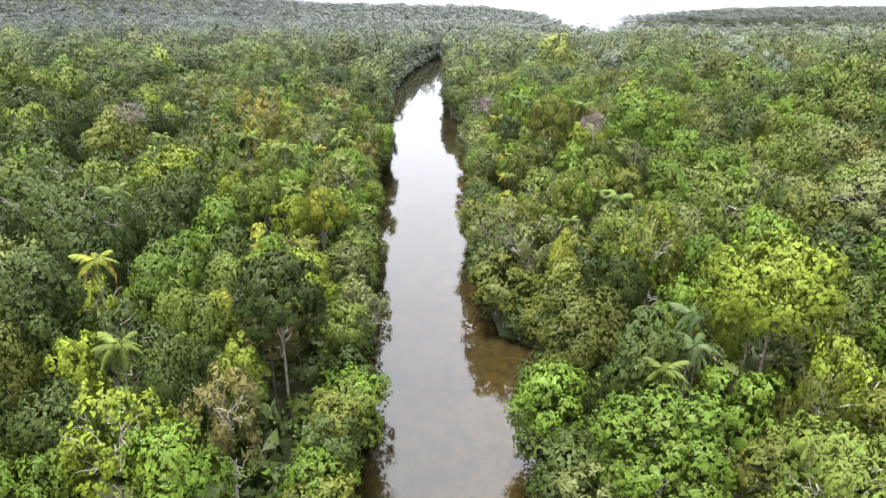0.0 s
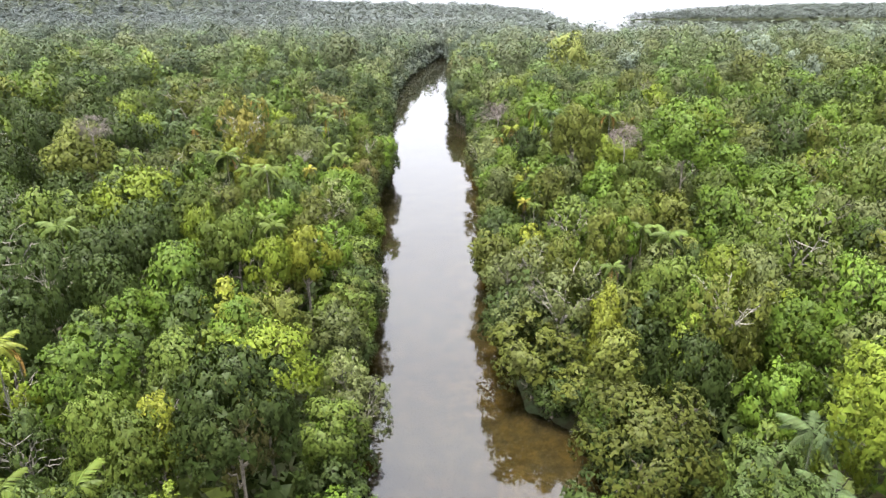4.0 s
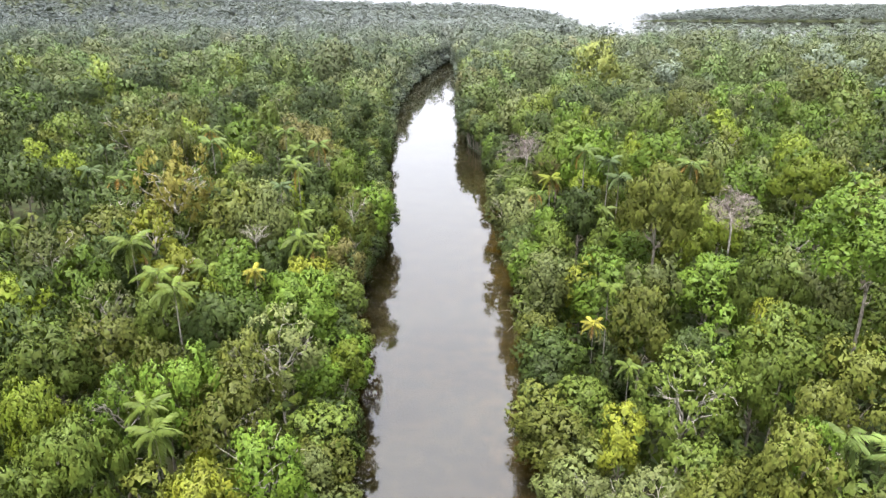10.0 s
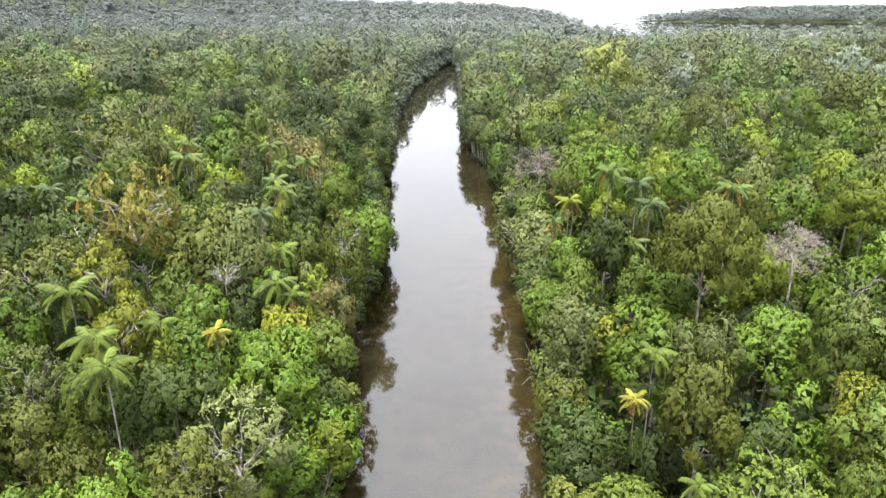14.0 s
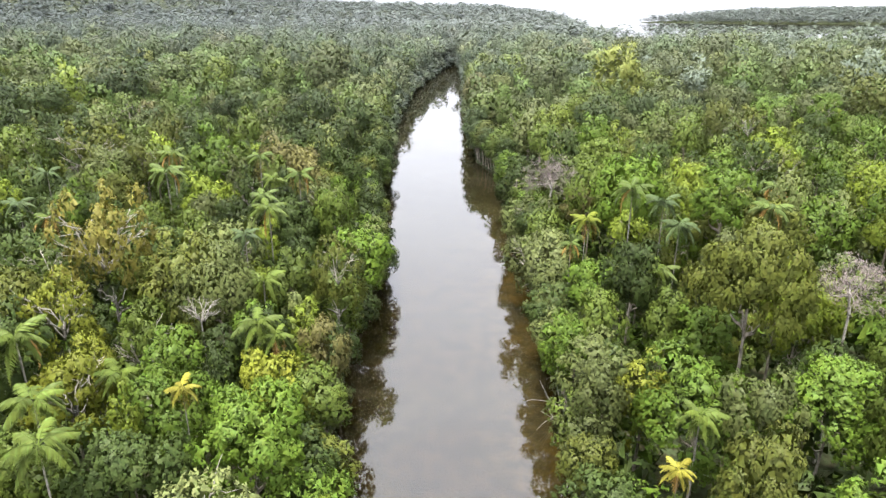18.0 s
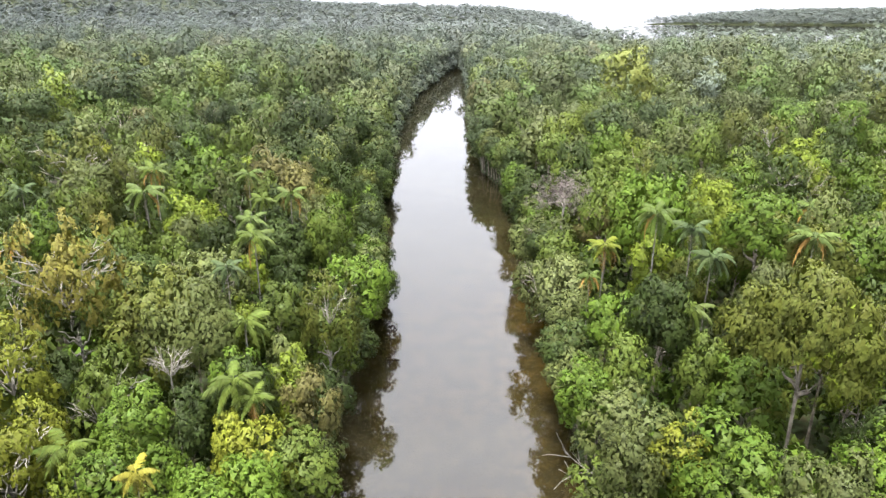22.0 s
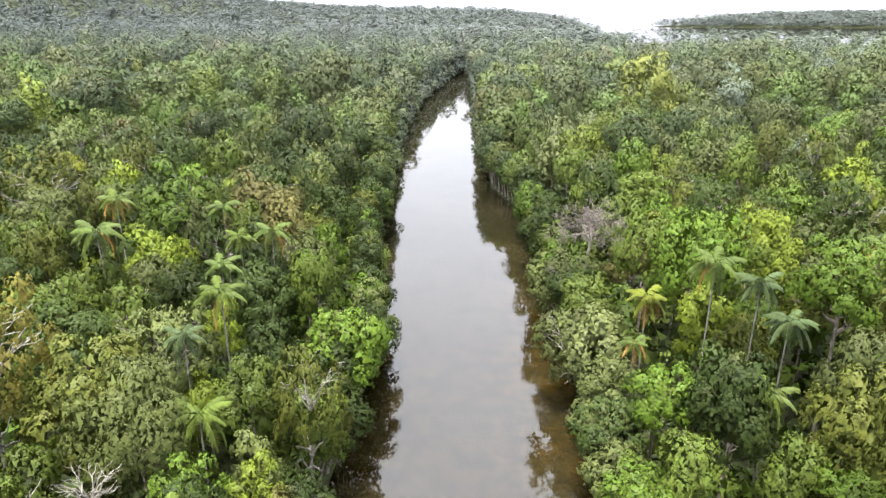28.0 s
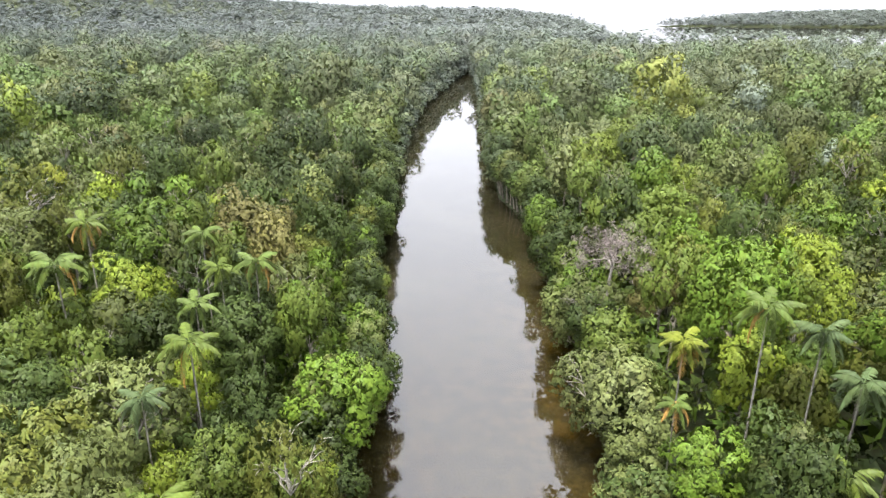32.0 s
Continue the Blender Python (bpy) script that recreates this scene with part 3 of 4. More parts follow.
BARE = []
for k in range(3):
    grown = []
    branching(np.random.default_rng(300 + k), (0, 0, 0), (0.05, 0, 1), 4.2, 0.2, 0, grown)
    haze, _ = crown_arrays(330 + k, 4.6, 6.0, 26, 300, 8, 0.6, low=0.35, swell=0.26, slim=0.09, inner=0)
    BARE.append((mesh_of("limb_fork", *join([g for dp, g in grown if dp < 2]), PALE_BARK, smooth=True), mesh_of("twig_haze", *join([g for dp, g in grown if dp > 1] + [(haze[0] * 0.9 + [0, 0, 1.6], haze[1])]), TWIG)))
STEM = mesh_of("trunk", *tube([(0, 0, 0), (0.1, 0, 3), (0, 0.1, 7), (0, 0, 10)], [0.36, 0.28, 0.24, 0.21], 7), PALE_BARK, smooth=True)


def bare_tree(x, y, top, radius, fine=True):
    """A leafless tree: trunk, limbs and a haze of fine twigs."""
    foot = float(ground_height(x, y))
    root = tagged(new("bare_tree"), "leafless pinkish-grey tree with a haze of fine twigs", "tree", "bare trees of the rainforest")
    root.matrix_world = pose(x, y, foot, 0, 0, rnd.uniform(0, 360))
    s = radius / 4.2
    base = max(0.5, top - foot - 7.4 * s)
    tr = new("trunk", STEM)
    tr.parent, tr.scale = root, (0.65 * s, 0.65 * s, (base + 0.1) / 10)
    limbs, twigs = rnd.choice(BARE)
    if fine:
        pieces = (("limb_fork", limbs, s), ("twig_haze", twigs, s))
    else:  # only a spray of crooked bleached boughs
        pieces = (("limb_fork", BRANCHES[0], 0.8 * s), ("limb_fork", BRANCHES[2], 0.95 * s))
        tr.scale = (0.5 * s, 0.5 * s, (base + 0.1) / 10)
    for name, me, size in pieces:
        ob = new(name, me)
        ob.parent, ob.location, ob.scale = root, (0, 0, base), (size, size, size)
    STANDING.append((x, y, radius * 0.7))
    OPEN_CROWNS.append((x, y, top + 0.5 if fine else top - 0.5))
    return root


def snag(x, y, z, length, heading, rise):
    """A bleached fallen branch at the river's edge, part of it in the water."""
    grown = []
    branching(np.random.default_rng(int(abs(x * 10 + y))), (0, 0, 0), (math.cos(radians(heading)), math.sin(radians(heading)), rise), length, 0.13, 1, grown)
    ob = new("fallen_branch", mesh_of("fallen_branch", *join([g for _, g in grown if _ < 3]), PALE_BARK, smooth=True))
    ob.location = (x, y, z)
    return tagged(ob, "bleached fallen branch hanging into the river", "branch", "fallen branches at the waterside")


# ---- landmark trees ----
palm(-32.4, 200.5, 25, 3.6, "bright", 2)
palm(-36.4, 212.0, 23.5, 3.1, "green")
palm(-34.4, 194.0, 23, 2.8, "blue")
palm(-53.4, 215.5, 27, 4.0, "green", 1)
palm(-59.6, 233.0, 26, 3.6, "bright", 5)
palm(-40.6, 226.0, 27, 3.1, "green")
palm(-32.6, 221.5, 25, 3.5, "green", 2)
palm(-36.8, 221.5, 24, 2.9, "bright")
palm(17.1, 212.1, 20, 3.6, "yellow", 2)
palm(12.4, 199.3, 20, 2.2, "green", 6)
palm(22.6, 206.0, 27, 3.8, "green", 1)
palm(26.8, 203.4, 25.7, 3.4, "blue")
palm(27.4, 197.3, 24, 3.5, "blue")
palm(22.8, 189.6, 20, 3.5, "bright")
palm(-29.0, 156.3, 21.7, 2.0, "gold")
palm(-26.0, 169.6, 21.8, 3.5, "bright")
palm(-40.0, 152.5, 23, 3.5, "bright")
palm(41.4, 199.5, 26, 3.8, "green", 3)
palm(16.7, 155.7, 20, 2.6, "bright")
palm(14.6, 153.5, 15.6, 2.0, "gold", 1)
palm(-34.4, 144.4, 24.4, 3.2, "bright")
palm(-47.6, 163.0, 23.5, 3.8, "bright", 1)
palm(41.8, 161.3, 20, 3.6, "green")
palm(22.3, 112.6, 18, 2.4, "green", 3)
palm(32.5, 121.1, 20, 3.6, "green")
palm(29.7, 124.1, 20, 2.8, "green")
palm(-31.0, 67.0, 17.5, 3.5, "bright")
palm(-34.2, 63.3, 20, 3.2, "bright")
palm(-54.7, 97.1, 20, 3.2, "blue")
palm(-44.2, 79.5, 23.3, 3.4, "yellow", 2)
palm(-63.5, 125.4, 20, 3.9, "green")
palm(29.1, 70.7, 20, 3.4, "blue")
palm(27.0, 63.2, 20, 3.2, "blue")
palm(22.0, 58.3, 20, 3.0, "bright")
palm(-23.9, 168.5, 20.5, 2.3, "bright", 2)
palm(-36.7, 160.9, 20.5, 3.0, "bright")
palm(57.4, 231.5, 20.5, 3.4, "green", 6)
palm(-88.4, 238.6, 20.5, 3.4, "blue")
palm(-71.2, 209.3, 20.5, 3.4, "green", 7)
palm(-80.7, 216.6, 20.5, 3.4, "blue")
palm(-29.4, 183.9, 20.5, 3.4, "bright")
palm(-74.6, 178.3, 20.5, 3.4, "bright")
palm(-30.8, 127.4, 20.5, 2.5, "bright")
palm(-28.6, 123.9, 20.5, 2.8, "bright")
palm(13.9, 134.5, 20.5, 1.7, "bright")
bare_tree(15.2, 241.2, 24, 6.0)
bare_tree(38.8, 173.2, 28, 4.0)
bare_tree(-33.8, 174.0, 24.0, 3.0, False)
bare_tree(-81.4, 174.7, 30, 4.4)
snag(12.4, 181.0, 0.6, 5.0, 150, 0.1)
snag(12.0, 183.0, 0.9, 4.0, 190, 0.0)
snag(9.8, 112.0, 0.5, 3.0, 200, 0.0)
tree(-35.3, 184.0, 25.5, 5.4, "puff", "grey")
tree(-38.9, 198.7, 23, 6.3, "dome", "grey")
tree(-20.6, 188.6, 25, 3.6, "airy", "olive", True)
tree(-32.4, 192.7, 19, 3.2, "dome", "lime")
tree(-21.0, 208.3, 19, 5.1, "dome", "lush")
tree(-21.1, 197.6, 14, 2.1, "tall", "lime")
tree(-50.5, 225.1, 24, 5.5, "dome", "lime")
tree(-55.2, 215.4, 22, 5.0, "flat", "green")
tree(-53.2, 239.2, 31, 6.6, "tall", "lush")
tree(-41.9, 248.0, 27, 8.1, "dome", "rust")
tree(-49.3, 236.3, 25, 3.9, "dome", "grey")
tree(-30.9, 232.9, 21, 5.6, "airy", "grey")
tree(-23.7, 248.0, 16, 4.6, "bank", "green")
tree(25.4, 219.2, 29, 6.8, "dome", "lush")
tree(41.8, 233.0, 24, 3.9, "tall", "lime")
tree(40.2, 216.2, 21, 2.9, "tall", "lime")
tree(9.2, 216.5, 16, 4.8, "airy", "silver")
tree(11.8, 235.5, 17, 5.3, "dome", "grey")
tree(15.2, 197.7, 18, 3.9, "dome", "lush")
tree(31.3, 269.7, 22, 8.0, "flat", "green")
tree(-50.7, 187.3, 32, 6.6, "airy", "orange", True, squash=1.35)
tree(-22.6, 154.5, 22, 4.7, "dome", "lush")
tree(-25.9, 167.2, 21, 2.0, "dome", "yellow")
tree(-65.4, 221.6, 25, 3.7, "dome", "olive")
tree(27.4, 172.3, 32, 6.6, "flat", "olive", squash=1.6)
tree(35.6, 202.5, 31, 5.0, "dome", "lush")
tree(19.6, 162.3, 22, 6.8, "dome", "lush")
tree(11.1, 174.3, 18, 4.7, "dome", "grey")
tree(39.7, 181.3, 22, 5.4, "flat", "lime")
tree(10.5, 219.1, 16, 5.5, "bank", "grey")
tree(-22.9, 142.3, 23, 4.8, "airy", "silver", True)
tree(-16.4, 149.6, 15, 2.2, "tall", "lime")
tree(-22.3, 158.2, 21, 3.5, "dome", "lush")
tree(-33.3, 135.6, 23, 3.4, "puff", "olive")
tree(-23.8, 128.8, 23, 4.4, "puff", "olive")
tree(20.2, 135.3, 22, 6.2, "airy", "green", True)
tree(42.2, 144.5, 37.5, 7.4, "dome", "lush", squash=1.0)
tree(12.8, 100.6, 8, 3.2, "bank", "deep")
tree(16.2, 98.6, 10, 3.6, "bank", "olive")
tree(18.2, 93.0, 12, 4.0, "bank", "green")
tree(18.2, 86.0, 13, 4.0, "bank", "deep")
tree(36.4, 109.6, 22, 3.5, "dome", "lime")
tree(14.9, 109.4, 20, 5.8, "airy", "silver", True)
tree(8.8, 130.9, 13, 4.2, "bank", "grey")
tree(19.7, 103.6, 19, 1.9, "dome", "yellow")
tree(-20.9, 86.1, 22, 5.7, "puff", "lime")
tree(-12.7, 89.7, 17, 3.0, "airy", "silver", True)
tree(-60.6, 148.2, 24, 8.0, "dome", "lime")
tree(35.6, 66.4, 31, 6.9, "dome", "lime")
tree(19.7, 49.2, 23, 7.0, "dome", "lush")
tree(16.2, 74.1, 21, 6.4, "puff", "olive")
tree(10.6, 104.6, 14, 5.8, "bank", "olive")
tree(-27.9, 47.7, 24, 4.7, "airy", "lime", True)
tree(-36.2, 78.5, 25, 4.8, "dome", "lush")
tree(-18.9, 71.0, 27, 6.5, "flat", "deep")
tree(-10.9, 87.2, 15, 3.8, "airy", "silver", True)
tree(-20.6, 61.0, 22, 2.2, "tall", "lime")
tree(-27.4, 74.1, 21, 2.4, "tall", "yellow")
tree(40.4, 79.5, 23, 3.6, "dome", "lime")
tree(33.8, 73.2, 22, 2.5, "dome", "lime")
tree(25.5, 90.3, 21, 2.2, "dome", "lime")
tree(17.7, 95.2, 20, 2.0, "dome", "yellow")
tree(36.3, 110.3, 22, 2.5, "dome", "lime")
tree(38.2, 91.0, 23, 4.1, "dome", "lush")
tree(81.0, 120.5, 24, 10.4, "flat", "silver")
tree(70.8, 164.4, 21, 9.1, "puff", "lush")
tree(-75.6, 120.5, 24, 7.8, "dome", "deep")
tree(-92.5, 266.4, 27, 9.0, "airy", "olive")
tree(-86.0, 176.5, 29, 9.0, "dome", "olive")

tree(-70.0, 228.0, 25, 4.4, "dome", "green")
tree(-78.6, 244.6, 25, 6.7, "dome", "grey")
tree(-73.0, 250.4, 24, 3.5, "dome", "olive")
tree(-66.4, 215.4, 23, 4.4, "dome", "deep")
tree(-56.4, 207.7, 23, 5.0, "dome", "green")
tree(-33.6, 219.3, 22, 5.5, "dome", "deep")
tree(-50.8, 202.5, 22, 5.5, "dome", "deep")
tree(-34.7, 167.4, 22, 3.0, "tall", "lush")
tree(-30.3, 169.0, 21, 2.6, "dome", "deep")
tree(-42.3, 165.4, 22, 3.0, "dome", "yellow")
tree(-23.0, 165.0, 20, 3.7, "dome", "yellow")
tree(-19.8, 173.7, 20, 3.2, "dome", "rust")
tree(-23.1, 179.2, 20, 2.7, "dome", "lime")
tree(-25.6, 158.1, 21, 2.8, "dome", "lush")
tree(-21.6, 161.3, 19, 2.1, "dome", "lush")
tree(-34.7, 156.2, 22, 1.7, "dome", "lime")
tree(41.4, 238.9, 24, 4.2, "dome", "lime")
tree(38.1, 221.2, 23, 2.3, "tall", "lime")
tree(37.8, 213.0, 22, 3.0, "dome", "lush")
tree(11.3, 211.9, 18, 4.8, "tall", "silver")
tree(10.0, 241.8, 15, 5.0, "bank", "grey")
tree(26.0, 239.8, 22, 4.8, "dome", "olive")
tree(74.1, 270.4, 25, 5.2, "tall", "lime")
tree(27.4, 206.3, 20, 3.5, "dome", "olive")
tree(13.6, 182.6, 20, 3.8, "puff", "green")
tree(9.5, 189.1, 14, 3.5, "bank", "grey")
tree(9.9, 178.6, 17, 2.3, "tall", "lush")
tree(10.3, 166.3, 19, 3.3, "dome", "grey")
tree(21.6, 180.9, 21, 3.1, "dome", "green")
tree(23.2, 157.8, 23, 3.8, "dome", "grey")
tree(35.7, 177.6, 23, 2.6, "dome", "lime")
tree(-95.3, 222.1, 26, 3.7, "tall", "lime")
tree(-68.4, 212.0, 26, 2.9, "tall", "lush")
tree(-58.9, 176.6, 24, 6.2, "dome", "olive")
tree(-63.3, 168.9, 23, 4.6, "airy", "grey", True)
tree(-41.4, 160.0, 23, 4.9, "flat", "yellow")
tree(-46.5, 151.3, 22, 4.2, "airy", "grey", True)
tree(-45.1, 137.2, 24, 4.6, "dome", "green")
tree(-41.1, 127.9, 23, 3.0, "dome", "lime")
tree(-19.3, 123.4, 21, 3.8, "dome", "lush")
tree(-19.7, 146.5, 15, 2.7, "bank", "lush")
tree(-33.4, 119.7, 24, 4.4, "flat", "green")
tree(-34.4, 115.5, 24, 4.0, "flat", "green")
tree(-17.5, 131.0, 13, 2.2, "bank", "grey")
tree(41.3, 207.2, 26, 9.5, "flat", "olive")
tree(65.7, 202.9, 27, 7.5, "flat", "lime")
tree(38.0, 186.4, 23, 3.6, "dome", "lime")
tree(32.4, 162.9, 22, 6.2, "dome", "lush")
tree(25.5, 177.6, 20, 4.5, "dome", "lush")
tree(33.7, 143.3, 23, 5.0, "dome", "green")
tree(30.2, 129.9, 22, 3.1, "dome", "olive")
tree(26.2, 123.2, 22, 3.0, "flat", "lush")
tree(11.6, 141.2, 15, 3.8, "bank", "green")
tree(12.7, 131.4, 18, 2.3, "dome", "yellow")
tree(12.1, 120.2, 20, 4.0, "airy", "silver", True)
tree(8.6, 123.6, 16, 3.2, "airy", "silver", True)
tree(16.2, 118.4, 21, 3.2, "puff", "olive")
tree(27.9, 136.6, 22, 3.1, "dome", "green")

# ---- forest fill ----
MIXED = ["green"] * 8 + ["deep"] * 5 + ["lush"] * 6 + ["olive"] * 4 + ["grey"] * 4 + ["lime"] * 3 + ["yellow"] + ["rust"] + ["silver"]
KINDS = ["dome"] * 6 + ["tall"] * 4 + ["flat"] * 2 + ["airy"] * 2 + ["puff"] * 3


class Near:
    """A coarse lookup of what stands where."""

    def __init__(self, cell):
        self.cell, self.at = cell, {}

    def add(self, x, y, r):
        self.at.setdefault((int(x // self.cell), int(y // self.cell)), []).append((x, y, r))

    def free(self, x, y, r, pack):
        i, j = int(x // self.cell), int(y // self.cell)
        for a in (i - 1, i, i + 1):
            for b in (j - 1, j, j + 1):
                for u, v, s in self.at.get((a, b), ()):
                    if (u - x) ** 2 + (v - y) ** 2 < (pack * (s + r)) ** 2:
                        return False
        return True


near = Near(14)
for s in STANDING:
    near.add(*s)

# trees along both waterlines, leaning over the river
for side in (-1, 1):
    y = 10.0
    while y < 352:
        r = rnd.uniform(3.0, 4.6)
        edge = float(left_bank(y) if side < 0 else right_bank(y))
        x = edge + side * rnd.uniform(-0.9, 0.6)
        if near.free(x, y, r, 0.36):
            tree(x, y, rnd.triangular(9, 20, 13), r, "bank", rnd.choice(["green", "deep", "deep", "olive", "grey", "lush"]), squash=rnd.uniform(0.9, 1.1))
            near.add(x, y, r)
        y += r * rnd.uniform(0.75, 1.05)

CORE = lambda x, y: -52 < x < 46 and 8 < y < 265


def fill(count, xr, yr, where, rr, pack):
    for _ in range(count):
        x, y = rnd.uniform(*xr), rnd.uniform(*yr)
        r = rnd.triangular(*rr)
        if where(x, y) and inland(x, y) > 1.5 and near.free(x, y, r, pack):
            near.add(x, y, r)
            yield x, y, r


for x, y, r in fill(10200, (-52, 46), (8, 265), CORE, (2.6, 7.0, 4.0), 0.72):
    shore = min(1.0, float(inland(x, y)) / 8)
    tree(x, y, (rnd.triangular(12, 25, 19) + r * 0.8) * (0.8 + 0.2 * shore), r, rnd.choice(KINDS), rnd.choice(MIXED + (["deep"] * 20 + ["green"] * 4 if x < -26 else [])), squash=rnd.uniform(1.05, 1.5))


def woods(name, label, pts, patterns, tall):
    """Many far trees in one mesh: patterns turned, scaled and set side by side."""
    rng = np.random.default_rng(len(pts))
    groups = [[] for _ in patterns]
    for i, p in enumerate(pts):
        groups[i % len(patterns)].append(p)
    vs, fs, cs, ns, k = [], [], [], [], 0
    for (v, f, nv, r0), g in zip(patterns, groups):
        if not g:
            continue
        a = np.array([p[:3] for p in g])
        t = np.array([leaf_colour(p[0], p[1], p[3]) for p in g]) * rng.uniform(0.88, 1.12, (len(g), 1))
        ang = rng.uniform(0, 2 * np.pi, len(g))
        s = a[:, 2] / r0
        hz = np.minimum(s, 1.7) * rng.uniform(0.8, 1.4, len(g))
        c, n = np.cos(ang)[:, None], np.sin(ang)[:, None]
        px = (v[None, :, 0] * c - v[None, :, 1] * n) * s[:, None] + a[:, 0:1]
        py = (v[None, :, 0] * n + v[None, :, 1] * c) * s[:, None] + a[:, 1:2]
        base = ground_height(a[:, 0], a[:, 1]) + rng.uniform(tall[0], tall[1], len(g))
        pz = v[None, :, 2] * hz[:, None] + base[:, None]
        vs.append(np.stack([px, py, pz], -1).reshape(-1, 3))
        fs.append((f[None] + (np.arange(len(g)) * len(v))[:, None, None] + k).reshape(-1, 3))
        ns.append(np.stack([nv[None, :, 0] * c - nv[None, :, 1] * n, nv[None, :, 0] * n + nv[None, :, 1] * c, np.repeat(nv[None, :, 2], len(g), 0)], -1).reshape(-1, 3))
        cs.append(np.repeat(np.concatenate([t, np.ones((len(g), 1))], 1), len(v), 0))
        k += len(g) * len(v)
    ob = new(name, mesh_of(name, np.concatenate(vs), np.concatenate(fs), WOODS, np.concatenate(cs), normals=np.concatenate(ns)))
    return tagged(ob, label, "forest", kind="stuff")


def in_view(x, y, spare):
    return abs(x + 4) < 0.70 * y + spare


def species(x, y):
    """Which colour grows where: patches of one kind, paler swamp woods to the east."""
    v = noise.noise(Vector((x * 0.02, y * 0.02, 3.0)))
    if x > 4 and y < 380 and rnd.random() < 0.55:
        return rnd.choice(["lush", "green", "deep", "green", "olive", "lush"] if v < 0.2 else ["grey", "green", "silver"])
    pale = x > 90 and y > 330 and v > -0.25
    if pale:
        return rnd.choice(["olive", "olive", "grey", "green", "hazed", "green"])
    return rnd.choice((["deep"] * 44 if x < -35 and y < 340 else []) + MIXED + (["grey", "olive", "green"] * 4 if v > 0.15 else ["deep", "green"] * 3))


def grove(name, label, pts, patterns, tall, spread=(0.8, 1.4)):
    """A stretch of far forest: crowns of a few patterns, each with its own turn, size, height and tint."""
    root = tagged(new(name), label, "forest", kind="stuff")
    rng = random.Random(len(pts))
    for i, (x, y, r, tint) in enumerate(pts):
        fit = [p for p in patterns if (p[1] > 5) == (r > 5.8)]
        me, r0 = fit[i % len(fit)]
        ob = new("crown", me)
        ob.parent = root
        k = r / r0
        ob.matrix_basis = pose(x, y, float(ground_height(x, y)) + rng.uniform(*tall), 0, 0, rng.uniform(0, 360)) @ Matrix.Diagonal((k, k, min(k, 1.6) * rng.uniform(*spread), 1))
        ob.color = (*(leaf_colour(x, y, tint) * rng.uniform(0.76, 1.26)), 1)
    return root


for x, y, r in list(fill(26000, (-135, 130), (36, 385), lambda x, y: not CORE(x, y) and in_view(x, y, 16), (3.2, 10.0, 4.8), 0.78)):
    if clear_top(x, y, 17.5, r) > 17:
        tree(x, y, rnd.triangular(11, 25, 17) + r * 0.6, r, rnd.choice(KINDS), species(x, y), squash=rnd.uniform(1.0, 1.5), wide=True)

# undergrowth between the trunks, and thickets that hang over the water further up the river
low = []
for i in range(34):
    for j in range(64):
        x, y = -92 + 5.4 * (i + rnd.random()), 34 + 5 * (j + rnd.random())
        if inland(x, y) > 1.5:
            low.append((x, y, rnd.uniform(3.0, 4.8), rnd.choice(["deep", "deep", "deep", "green", "lush"])))
U1 = []
for s in range(3):
    (v, f, n), _ = crown_arrays(450 + s, 3.2, 5.0, 4, 26, 3, 0.5, swell=0.5, inner=34)
    U1.append((v, f, n, 3.2))
woods("undergrowth", "dark green undergrowth between the trunks", low, U1, (0, 4.5))
thicket, wall = [], []
for side in (-1, 1):
    y = 345.0
    while y < 760:
        edge = float(left_bank(y) if side < 0 else right_bank(y))
        if abs(edge) < 60:
            wall.append((edge + side * rnd.uniform(3.0, 5.0), y, rnd.uniform(3.8, 5.6), rnd.choice(["deep", "green", "olive", "grey", "green"])))
            for back in (0.0, 4.0):
                thicket.append((edge + side * (back + (rnd.uniform(1.2, 2.6) if side > 0 else rnd.uniform(0.0, 1.2))), y + rnd.uniform(-1, 1), rnd.uniform(3.6, 5.4), rnd.choice(["deep", "green", "deep", "grey"])))
        y += rnd.uniform(3.5, 6)

P2 = []
for s in range(7):
    (v, f, n), _ = crown_arrays(500 + s, 4.0, 6.4 + s * 0.4, 13, 130, 5, 0.45, swell=0.42, inner=220, depth=2.2, whole=1.3, shell=0.92, loose=0.35, flat=0.25 * (s % 3))
    P2.append((mesh_of("crown", v, f, LEAF, normals=n), 4.0))
    (v, f, n), _ = crown_arrays(520 + s, 7.0, 8.5 + s * 0.5, 26, 300, 5, 0.46, swell=0.31, inner=520, depth=2.0, whole=1.3, shell=0.92, loose=0.35, flat=0.25 * (s % 3))
    P2.append((mesh_of("crown", v, f, LEAF, normals=n), 7.0))
P2B = []
for s in range(6):
    (v, f, n), _ = crown_arrays(550 + s, 4.0, 6.4 + s * 0.5, 10, 70, 4, 0.55, swell=0.46, inner=120, depth=2.3, whole=1.6, shell=0.93, loose=0.3, lift=0.8, flat=0.25 * (s % 3))
    P2B.append((mesh_of("crown", v, f, LEAF, normals=n), 4.0))
    (v, f, n), _ = crown_arrays(570 + s, 7.5, 8.5 + s * 0.6, 18, 170, 4, 0.6, swell=0.35, inner=280, depth=2.0, whole=1.6, shell=0.93, loose=0.3, lift=0.8, flat=0.25 * (s % 3))
    P2B.append((mesh_of("crown", v, f, LEAF, normals=n), 7.5))
grove("riverside_trees", "tall green trees walling the far reach of the river", wall, P2, (5, 13))
grove("riverside_thicket", "dark green thicket hanging over the river's edge", thicket, P2B, (-1.5, 3))
far = []
near2 = Near(16)
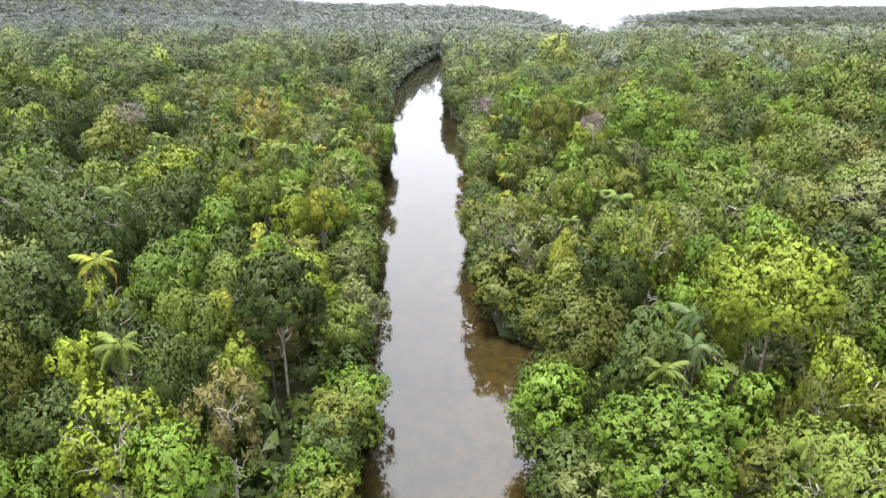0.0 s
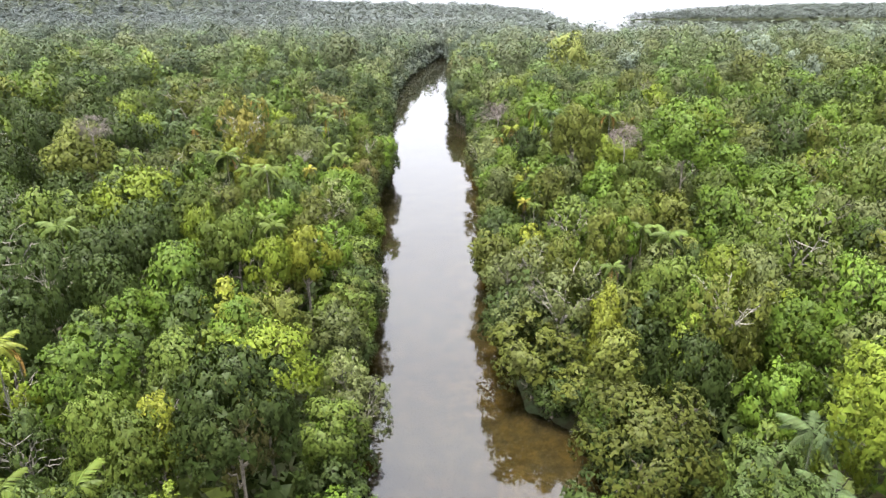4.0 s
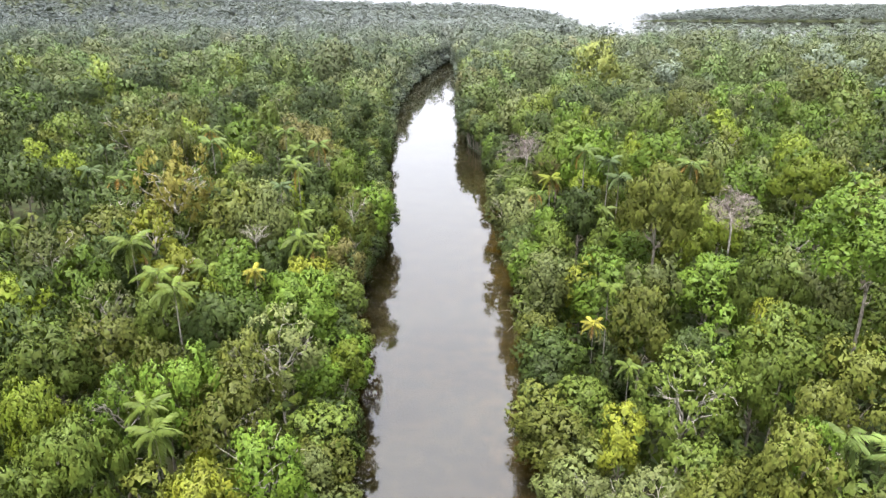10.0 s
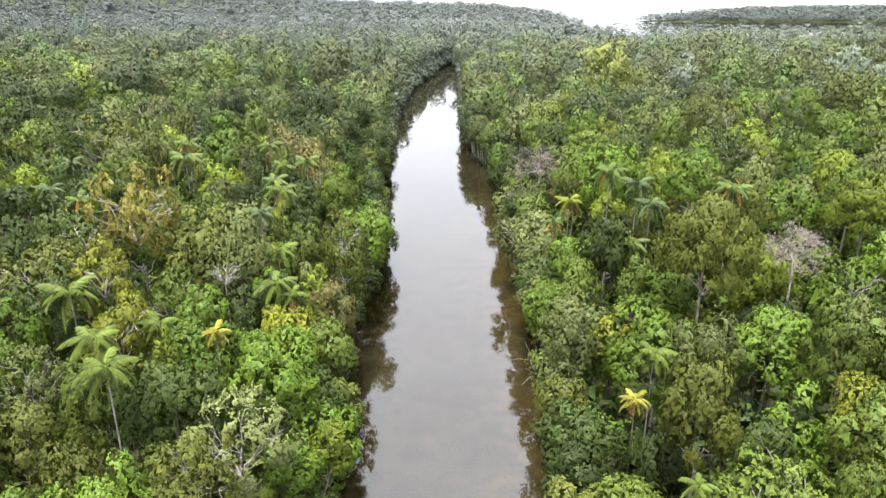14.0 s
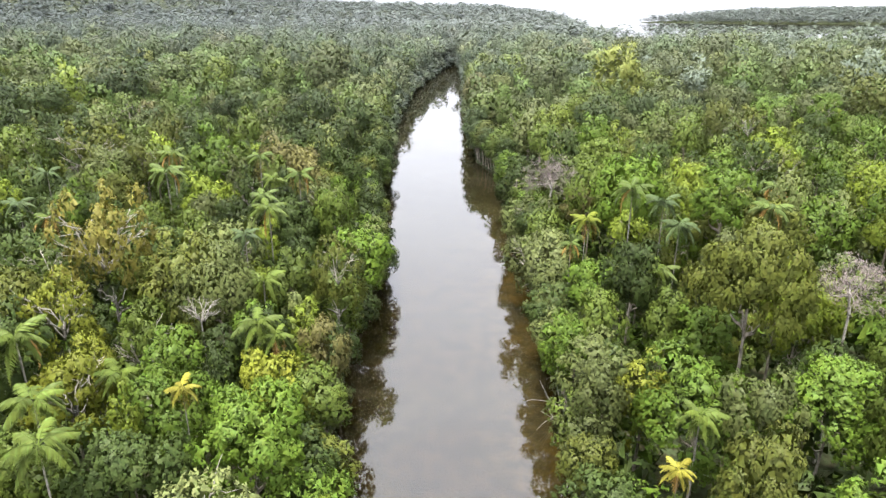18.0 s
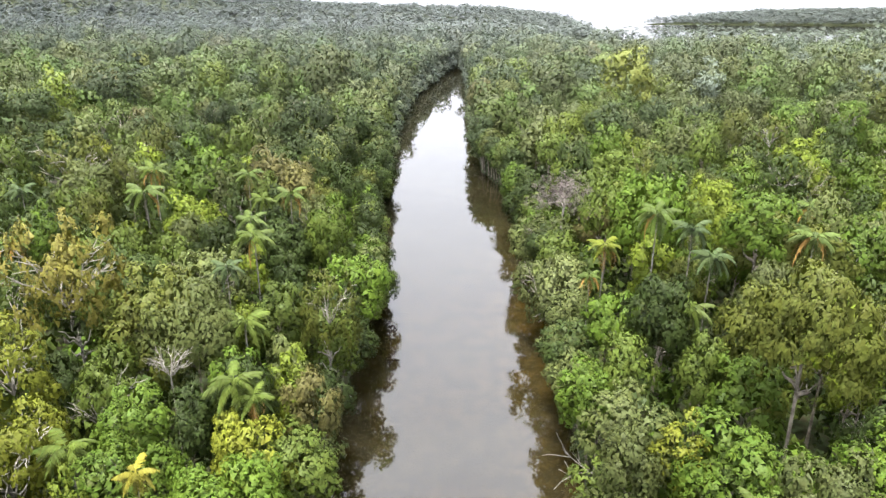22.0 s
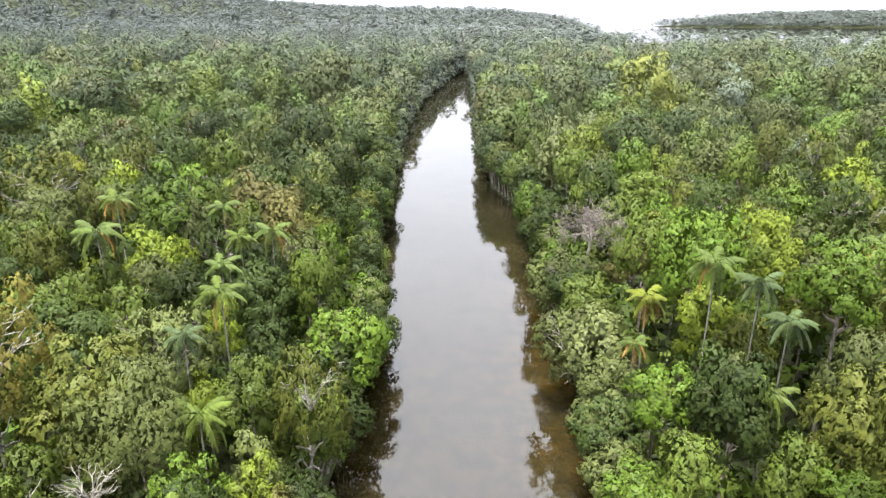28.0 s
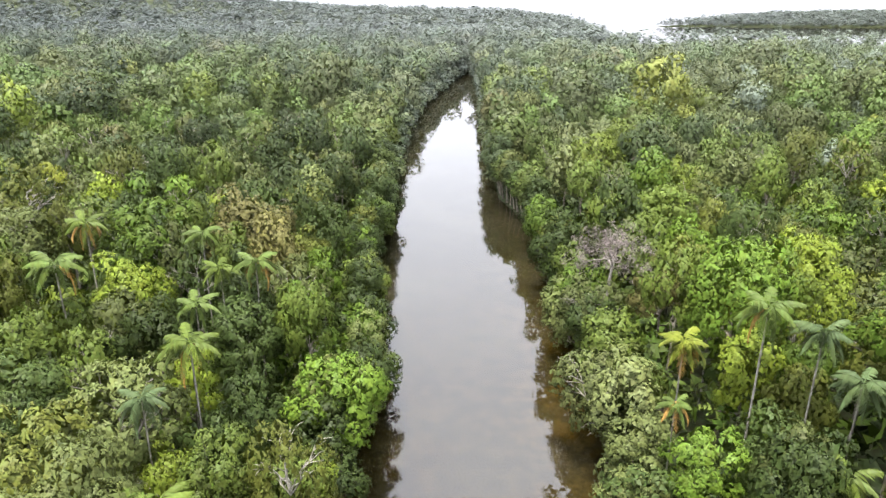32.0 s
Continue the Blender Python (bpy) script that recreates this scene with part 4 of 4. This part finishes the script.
for _ in range(60000):
    y = 30 + 890 * rnd.random() ** 0.6
    x = rnd.uniform(-0.7 * y - 20, 0.7 * y + 20)
    if (-135 < x < 130 and y < 385 and in_view(x, y, 12)) or inland(x, y) < 2:
        continue
    r = rnd.triangular(4.0, 10.5, 5.6) * (1 + y / 3500)
    if near2.free(x, y, r, 0.72 if y < 600 else 0.74):
        near2.add(x, y, r)
        far.append((x, y, r, species(x, y)))
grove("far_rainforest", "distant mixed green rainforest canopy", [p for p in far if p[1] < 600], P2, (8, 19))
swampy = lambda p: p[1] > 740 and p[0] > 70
# out here leaf_colour paints most of the leaf tint over with haze
grove("farther_rainforest", "distant rainforest canopy fading to the horizon, painted grey-green with haze", [p for p in far if p[1] >= 600 and not swampy(p)], P2B, (8, 19))
grove("swamp_woods", "low swamp woods behind the estuary, painted grey-green with haze", [p for p in far if swampy(p)], P2B, (0, 5), (0.6, 1.0))

P3 = []
for s in range(4):
    (v, f, n), _ = crown_arrays(600 + s, 4.6, 7.5, 7, 26, 2, 0.9, swell=0.44, inner=56, depth=2.3, whole=2.0, shell=0.93, loose=0.2, lift=3.0)
    P3.append((v, f, n, 4.6))
distant = []
for _ in range(8000):
    y = 900 * (3600 / 900) ** rnd.random()
    x = rnd.uniform(-0.72 * y - 30, 0.72 * y + 30)
    if sea(x, y) > -25:
        continue
    distant.append((x, y, rnd.triangular(7, 13, 9) * (1 + max(0, y - 1200) / 2500), species(x, y)))
shore = []
for row in range(13):
    for k in range(100):  # far side of the estuary
        x = 476 + 20 * row + 13 * k + rnd.uniform(-5, 5)
        shore.append((x, 1960 + 30 * row + rnd.uniform(-8, 8), rnd.uniform(7, 11) * min(1, 0.6 + k / 9), rnd.choice(["hazed_dull", "hazed", "grey"])))
for row in range(4):
    for k in range(120):  # near side
        x = 190 + 7 * k + rnd.uniform(-4, 4)
        shore.append((x, 1000 - 12 * row + rnd.uniform(-5, 5), rnd.uniform(3.5, 5.5), rnd.choice(["hazed_dull", "hazed", "green"])))
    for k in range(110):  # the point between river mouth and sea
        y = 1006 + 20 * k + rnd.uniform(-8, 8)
        shore.append((float(point_x(y)) - 6 - 12 * row, y, rnd.uniform(4, 6.5) * (1 + 0.25 * row), rnd.choice(["hazed_dull", "hazed", "grey"])))
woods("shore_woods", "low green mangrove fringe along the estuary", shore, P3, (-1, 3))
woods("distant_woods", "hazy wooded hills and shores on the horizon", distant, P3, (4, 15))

# the forest goes on beside and behind the start of the flight
outer = []
near3 = Near(20)
for _ in range(9000):
    x, y = rnd.uniform(-260, 260), rnd.uniform(-130, 210)
    r = rnd.triangular(4.5, 10, 6.5)
    if (in_view(x, y, 26) and y > 8) or abs(x) > 200 + y or inland(x, y) < 3 or not near3.free(x, y, r, 0.7):
        continue
    near3.add(x, y, r)
    outer.append((x, y, r, rnd.choice(MIXED)))
grove("outer_rainforest", "dense mixed green rainforest canopy", outer, P2B, (8, 17))
